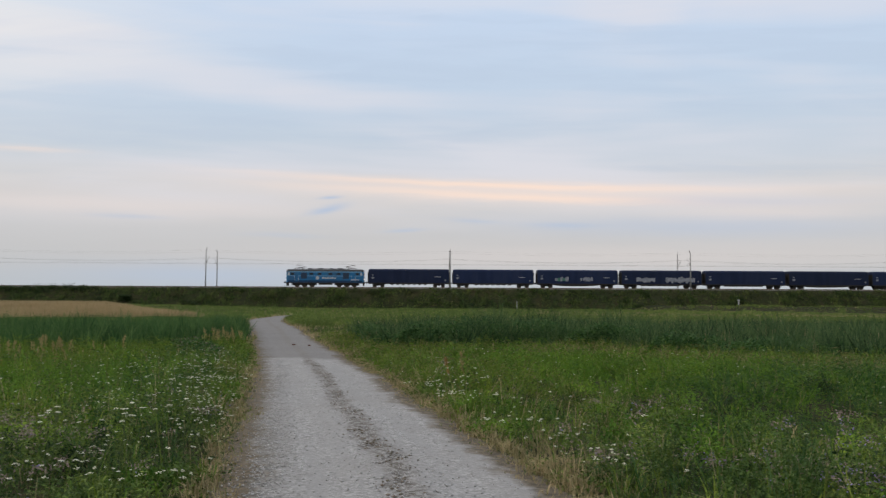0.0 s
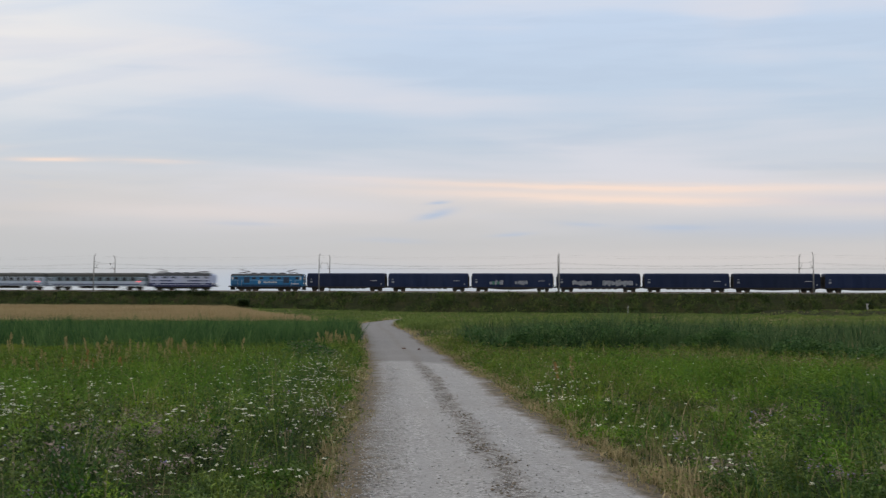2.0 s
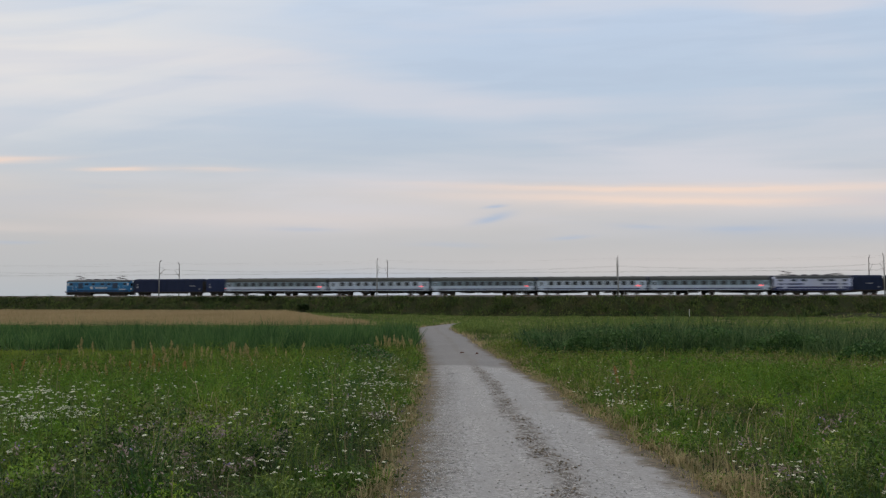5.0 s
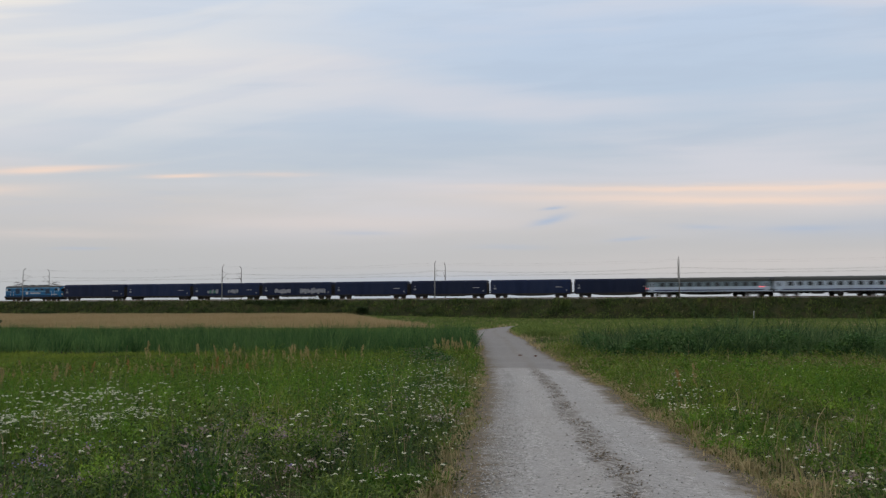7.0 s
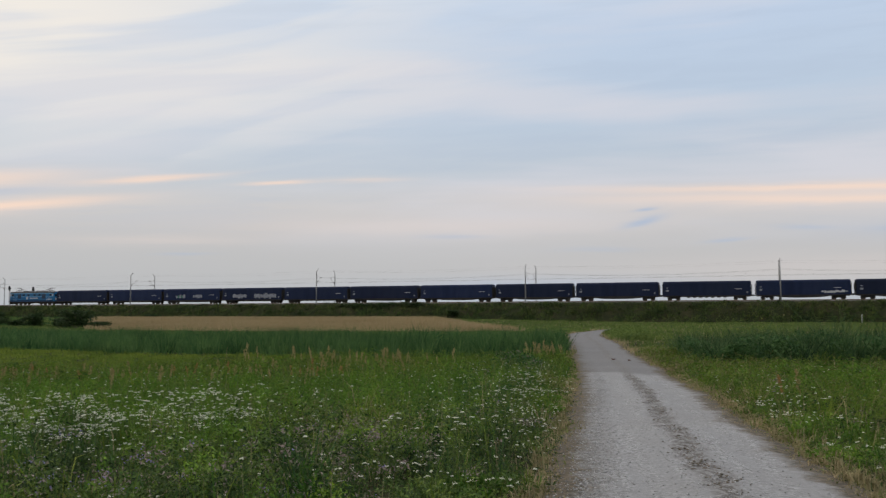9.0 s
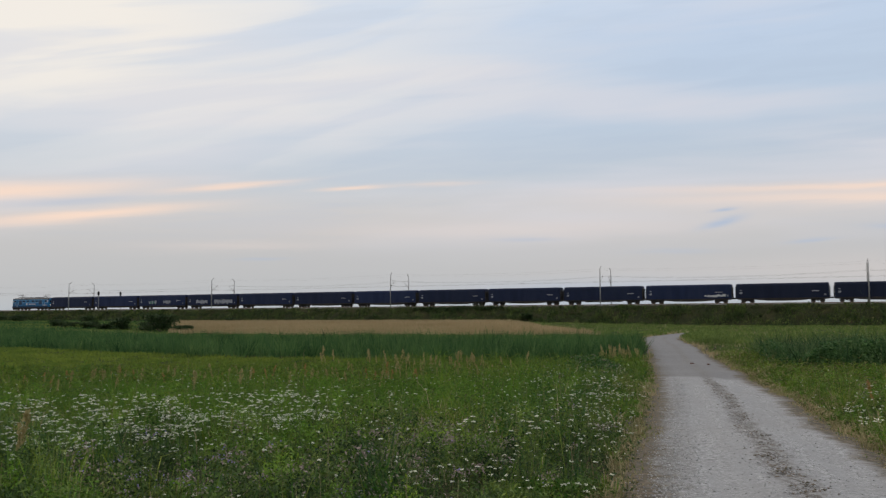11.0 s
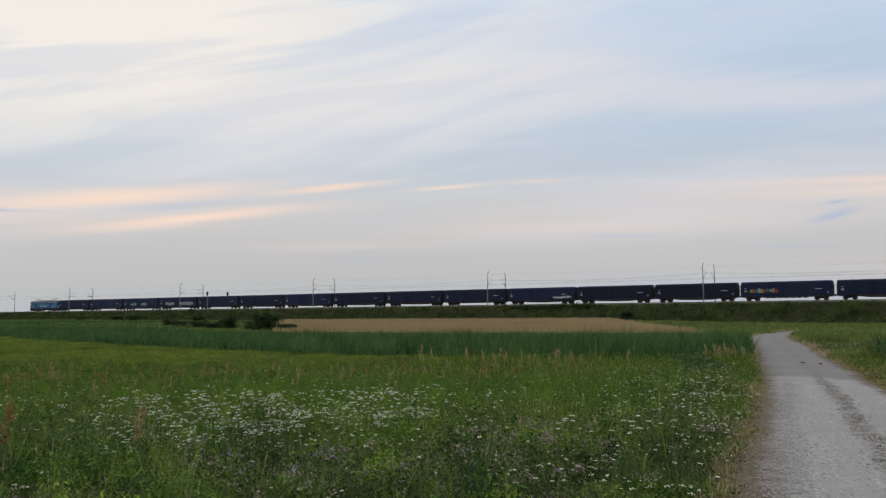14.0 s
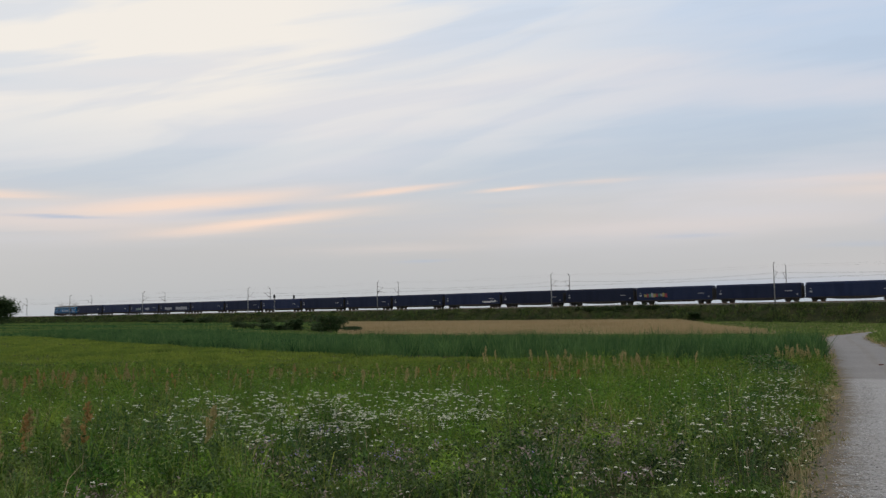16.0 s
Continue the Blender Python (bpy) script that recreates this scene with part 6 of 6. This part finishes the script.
    violet = 0.03 + 0.30 * spots(cen[:, 0], cen[:, 1], [(3.5, 8.0, 0.9), (4.3, 7.6, 0.9), (-4.8, 6.6, 0.7), (5.4, 8.4, 1.0), (-6.4, 6.6, 0.9), (-8.6, 7.0, 0.8)])
    pick = RNG.uniform(0, 1, len(cen)) < violet
    leaves("mauve_thistle_heads", cen[~pick], 0.0175, M["mauve_grey"], "faded mauve flower heads of meadow weeds", "flowers", flat=1.2)
    beads("purple_blossoms", cen[pick], 0.011, M["purple"], "small purple meadow blossoms", "flowers", 0.7)
    # broad leaves in the dark weedy patches
    x, y, z, h = flower_points(60000, 5.2, 26.0, lambda x, y: np.clip(1.0 * spots(x, y, DARK_WEEDS) + 0.8 * spots(x, y, MAUVE_AT) + 0.10 + 0.12 * ripple(x, y, 2.0, 95), 0, 1))
    c = np.stack([x, y, z + h * RNG.uniform(0.15, 1.0, len(x))], -1)
    leaves("weed_leaves", c, 0.028, M["bush"], "dark green broad weed leaves among the grass", "weeds")


def dock():
    """Sorrel gone to seed: a stalk with stacked rusty seed clusters."""
    kinds = []
    for v in range(5):
        top = new("sorrel_plant" if v < 3 else "straw_plume_plant")
        r = np.random.default_rng(80 + v)
        bow = r.uniform(-0.06, 0.06)
        items = [((0, 0, -0.03), (bow, 0, 0.5), 0.005), ((bow, 0, 0.5), (bow * 0.6, 0, 0.97), 0.003)]
        n = 300                                  # loose spindle of seeds on short side twigs, thinning to both ends
        twig = r.integers(0, 26, n)
        q = np.clip(r.beta(1.3, 1.1, 26)[twig] + r.normal(0, 0.025, n), 0, 1)
        rad = (0.085 if v < 3 else 0.08) * np.sin(np.pi * np.clip(q * 0.88 + 0.09, 0, 1)) * r.uniform(0.05, 1.0, n) * r.uniform(0.55, 1.15, 26)[twig]
        a = r.uniform(0, 6.283, 26)[twig] + r.normal(0, 0.25, n)
        c = np.stack([bow * (1 - 0.4 * q) + rad * np.cos(a), rad * np.sin(a), 0.36 + 0.58 * q + rad * 1.3], -1)
        ob = leaves("seed_head", c, 0.025, M[("sorrel_tan", "rust", "sorrel_tan", "plume", "plume")[v]], "", "", flat=2.5, wide=0.36)
        ob.parent = top
        part("stalk", rods(*items, n=4), M["stem" if v < 3 else "plume"], top)
        if v < 3:
            tagged(top, "sorrel plant with rusty brown seed clusters", "wild plant", group="sorrel plants in the meadow")
        else:
            tagged(top, "tall grass plant with a pale straw plume", "wild plant", group="plume grasses by the reeds")
        kinds.append(top)
    return kinds


def build_docks():
    kinds = dock()
    spot = [(-28.6, 16.2), (-29.9, 17.4), (-24.2, 15.8), (-21.8, 15.3), (-13.3, 6.4), (-13.8, 6.9), (-13.1, 7.3), (-13.7, 7.9), (-11.2, 8.5), (-14.6, 7.4),
            (-33.0, 16.2), (-36.4, 19.1), (-33.5, 20.3), (-22.2, 24.4), (-15.7, 27.0), (-19.9, 24.1), (-24.4, 26.9), (-21.1, 23.2), (0.6, 24.4), (1.0, 24.4)]
    r = random.Random(12)
    rows = [(x * q, y * q, r.uniform(0.85, 1.1), 0) for x, y in spot + [(-32.0 - 0.5 * k, 16.0 + 1.1 * (k % 5)) for k in range(14)] for q in ((0.78 if x * x + y * y < 330 else 0.86),)]
    for k in range(150):                   # the belt before the hay meadow, thicker to the west
        t = 1 - r.uniform(0, 1) ** 1.6 if k % 3 else r.uniform(0, 1)
        rows.append((-13 - 24 * t + r.uniform(-1.5, 1.5), 31 - 13 * t + r.gauss(0, 3.2), r.uniform(0.45, 0.95) + (0.4 if r.random() < 0.2 else 0.1) * t, 0))
    for cx, cy, n in ((-24.1, 42.2, 12), (-19.8, 39.3, 12), (-18.0, 38.0, 9), (-17.8, 42.2, 17), (-19.2, 41.5, 11), (-12.9, 52.8, 22), (-12.5, 50.8, 9), (-21.5, 41.5, 13), (-27.0, 41.0, 7)):
        for k in range(n):
            rows.append((cx + r.gauss(0, 0.9), cy + r.gauss(0, 1.1), 0.5 + 0.9 * r.random() ** 1.5, 3))
    first = set()
    for x, y, s, kind in rows:
        m = pose(x, y, float(land(np.array(x), np.array(y))), r.uniform(-13, 13), r.uniform(-13, 13), r.uniform(0, 360))
        i = kind + r.randrange(2 if kind else 3)
        if i not in first:
            first.add(i)
            kinds[i].matrix_basis = m @ Matrix.Scale(s, 4)
        else:
            copy_thing(kinds[i], m).scale = (s, s, s)


def build_stones():
    """Loose limestone chips on the track, thickest between the lanes and along the west edge; two broken bricks."""
    n = 9000
    tang = np.gradient(LINE, axis=0)
    tang /= np.hypot(*tang.T)[:, None]
    near = np.flatnonzero((LINE[:, 1] > 5) & (LINE[:, 1] < 40))
    i = near[(RNG.uniform(0, 1, n) ** 2.0 * len(near)).astype(int)]
    u = RNG.uniform(-1.0, 1.0, n)
    lot = RNG.uniform(0, 1, n)
    u = np.where(lot < 0.35, RNG.normal(0.12, 0.12, n), np.where(lot < 0.80, RNG.normal(-0.88, 0.13, n), u))
    p = LINE[i] + tang[i] * RNG.uniform(0, 0.6, n)[:, None] + np.stack([tang[i, 1], -tang[i, 0]], -1) * (u * 1.43)[:, None]
    z = road_height(p[:, 0], p[:, 1], u) + 0.024
    beads("gravel_stones", np.stack([p[:, 0], p[:, 1], z], -1), RNG.uniform(0.006, 0.017, n), M["chip"], "loose pale limestone chips on the track", "gravel", 0.7)
    # clods of brown earth along the ridge between the lanes
    n = 1500
    i = near[(RNG.uniform(0, 1, n) ** 1.6 * len(near)).astype(int)]
    u = RNG.normal(0.12, 0.085, n) + 0.07 * ripple(LINE[i, 1], LINE[i, 1] * 0, 3.0, 97)
    k = ripple(LINE[i, 0] * 2, LINE[i, 1], 1.4, 98) > -0.35
    i, u = i[k], u[k]
    p = LINE[i] + tang[i] * RNG.uniform(0, 0.6, len(i))[:, None] + np.stack([tang[i, 1], -tang[i, 0]], -1) * (u * road_half(LINE[i, 1]))[:, None]
    beads("earth_clods", np.stack([p[:, 0], p[:, 1], road_height(p[:, 0], p[:, 1], u) + 0.026], -1), 0.006 + 0.022 * RNG.uniform(0, 1, len(i)) ** 2, M["clod"], "brown earth clods between the wheel lanes", "earth", 0.6)
    for x, y, turn, size in ((-8.5, 52.4, 20, 0.09), (-7.45, 51.8, 75, 0.08)):
        bm = bmesh.new()
        box(bm, -size, size, -0.06, 0.06, 0, 0.075)
        for v in bm.verts:
            v.co += Vector((RNG.uniform(-0.025, 0.025), RNG.uniform(-0.015, 0.015), RNG.uniform(-0.01, 0.01)))
        bmesh.ops.bevel(bm, geom=bm.edges[:], offset=0.008, segments=1)
        ob = part("broken_brick", bm, M["brick"])
        ob.matrix_basis = pose(x, y, float(road_height(np.array(x), np.array(y), 0.0)) + 0.01, 0, 0, turn)
        tagged(ob, "broken dark red brick lying on the gravel track", "brick", group="broken bricks on the track")


M["brick"] = material("old_red_brick", (0.085, 0.04, 0.03), (0.13, 0.058, 0.042), 30, 0.9, bump=0.5, spec=0.2)
M["clod"] = material("earth_clod", (0.13, 0.108, 0.082), (0.22, 0.19, 0.155), 14, 0.95, tint=0.3, spec=0.1)
M["chip"] = material("limestone_chip", (0.27, 0.26, 0.25), (0.43, 0.42, 0.41), 20, 0.9, tint=0.35, spec=0.2)
M["sorrel_tan"] = material("sorrel_tan", (0.31, 0.25, 0.100), (0.39, 0.32, 0.145), 9, 0.8, tint=0.2, leaf=0.15, spec=0.1)
build_grass()
build_reeds()
build_bushes()
build_thickets()
build_mounds()
build_verge()
build_flowers()
build_docks()
build_stones()


def motions():
    for ob, x0, speed, gain, y in MOVERS:
        walk(ob, [(t, pose(x0 + speed * t + gain * t * t, y, RAIL_Z)) for t in (0, 2, 4, 6, 8, 10, 12, 14, 16)])


motions()
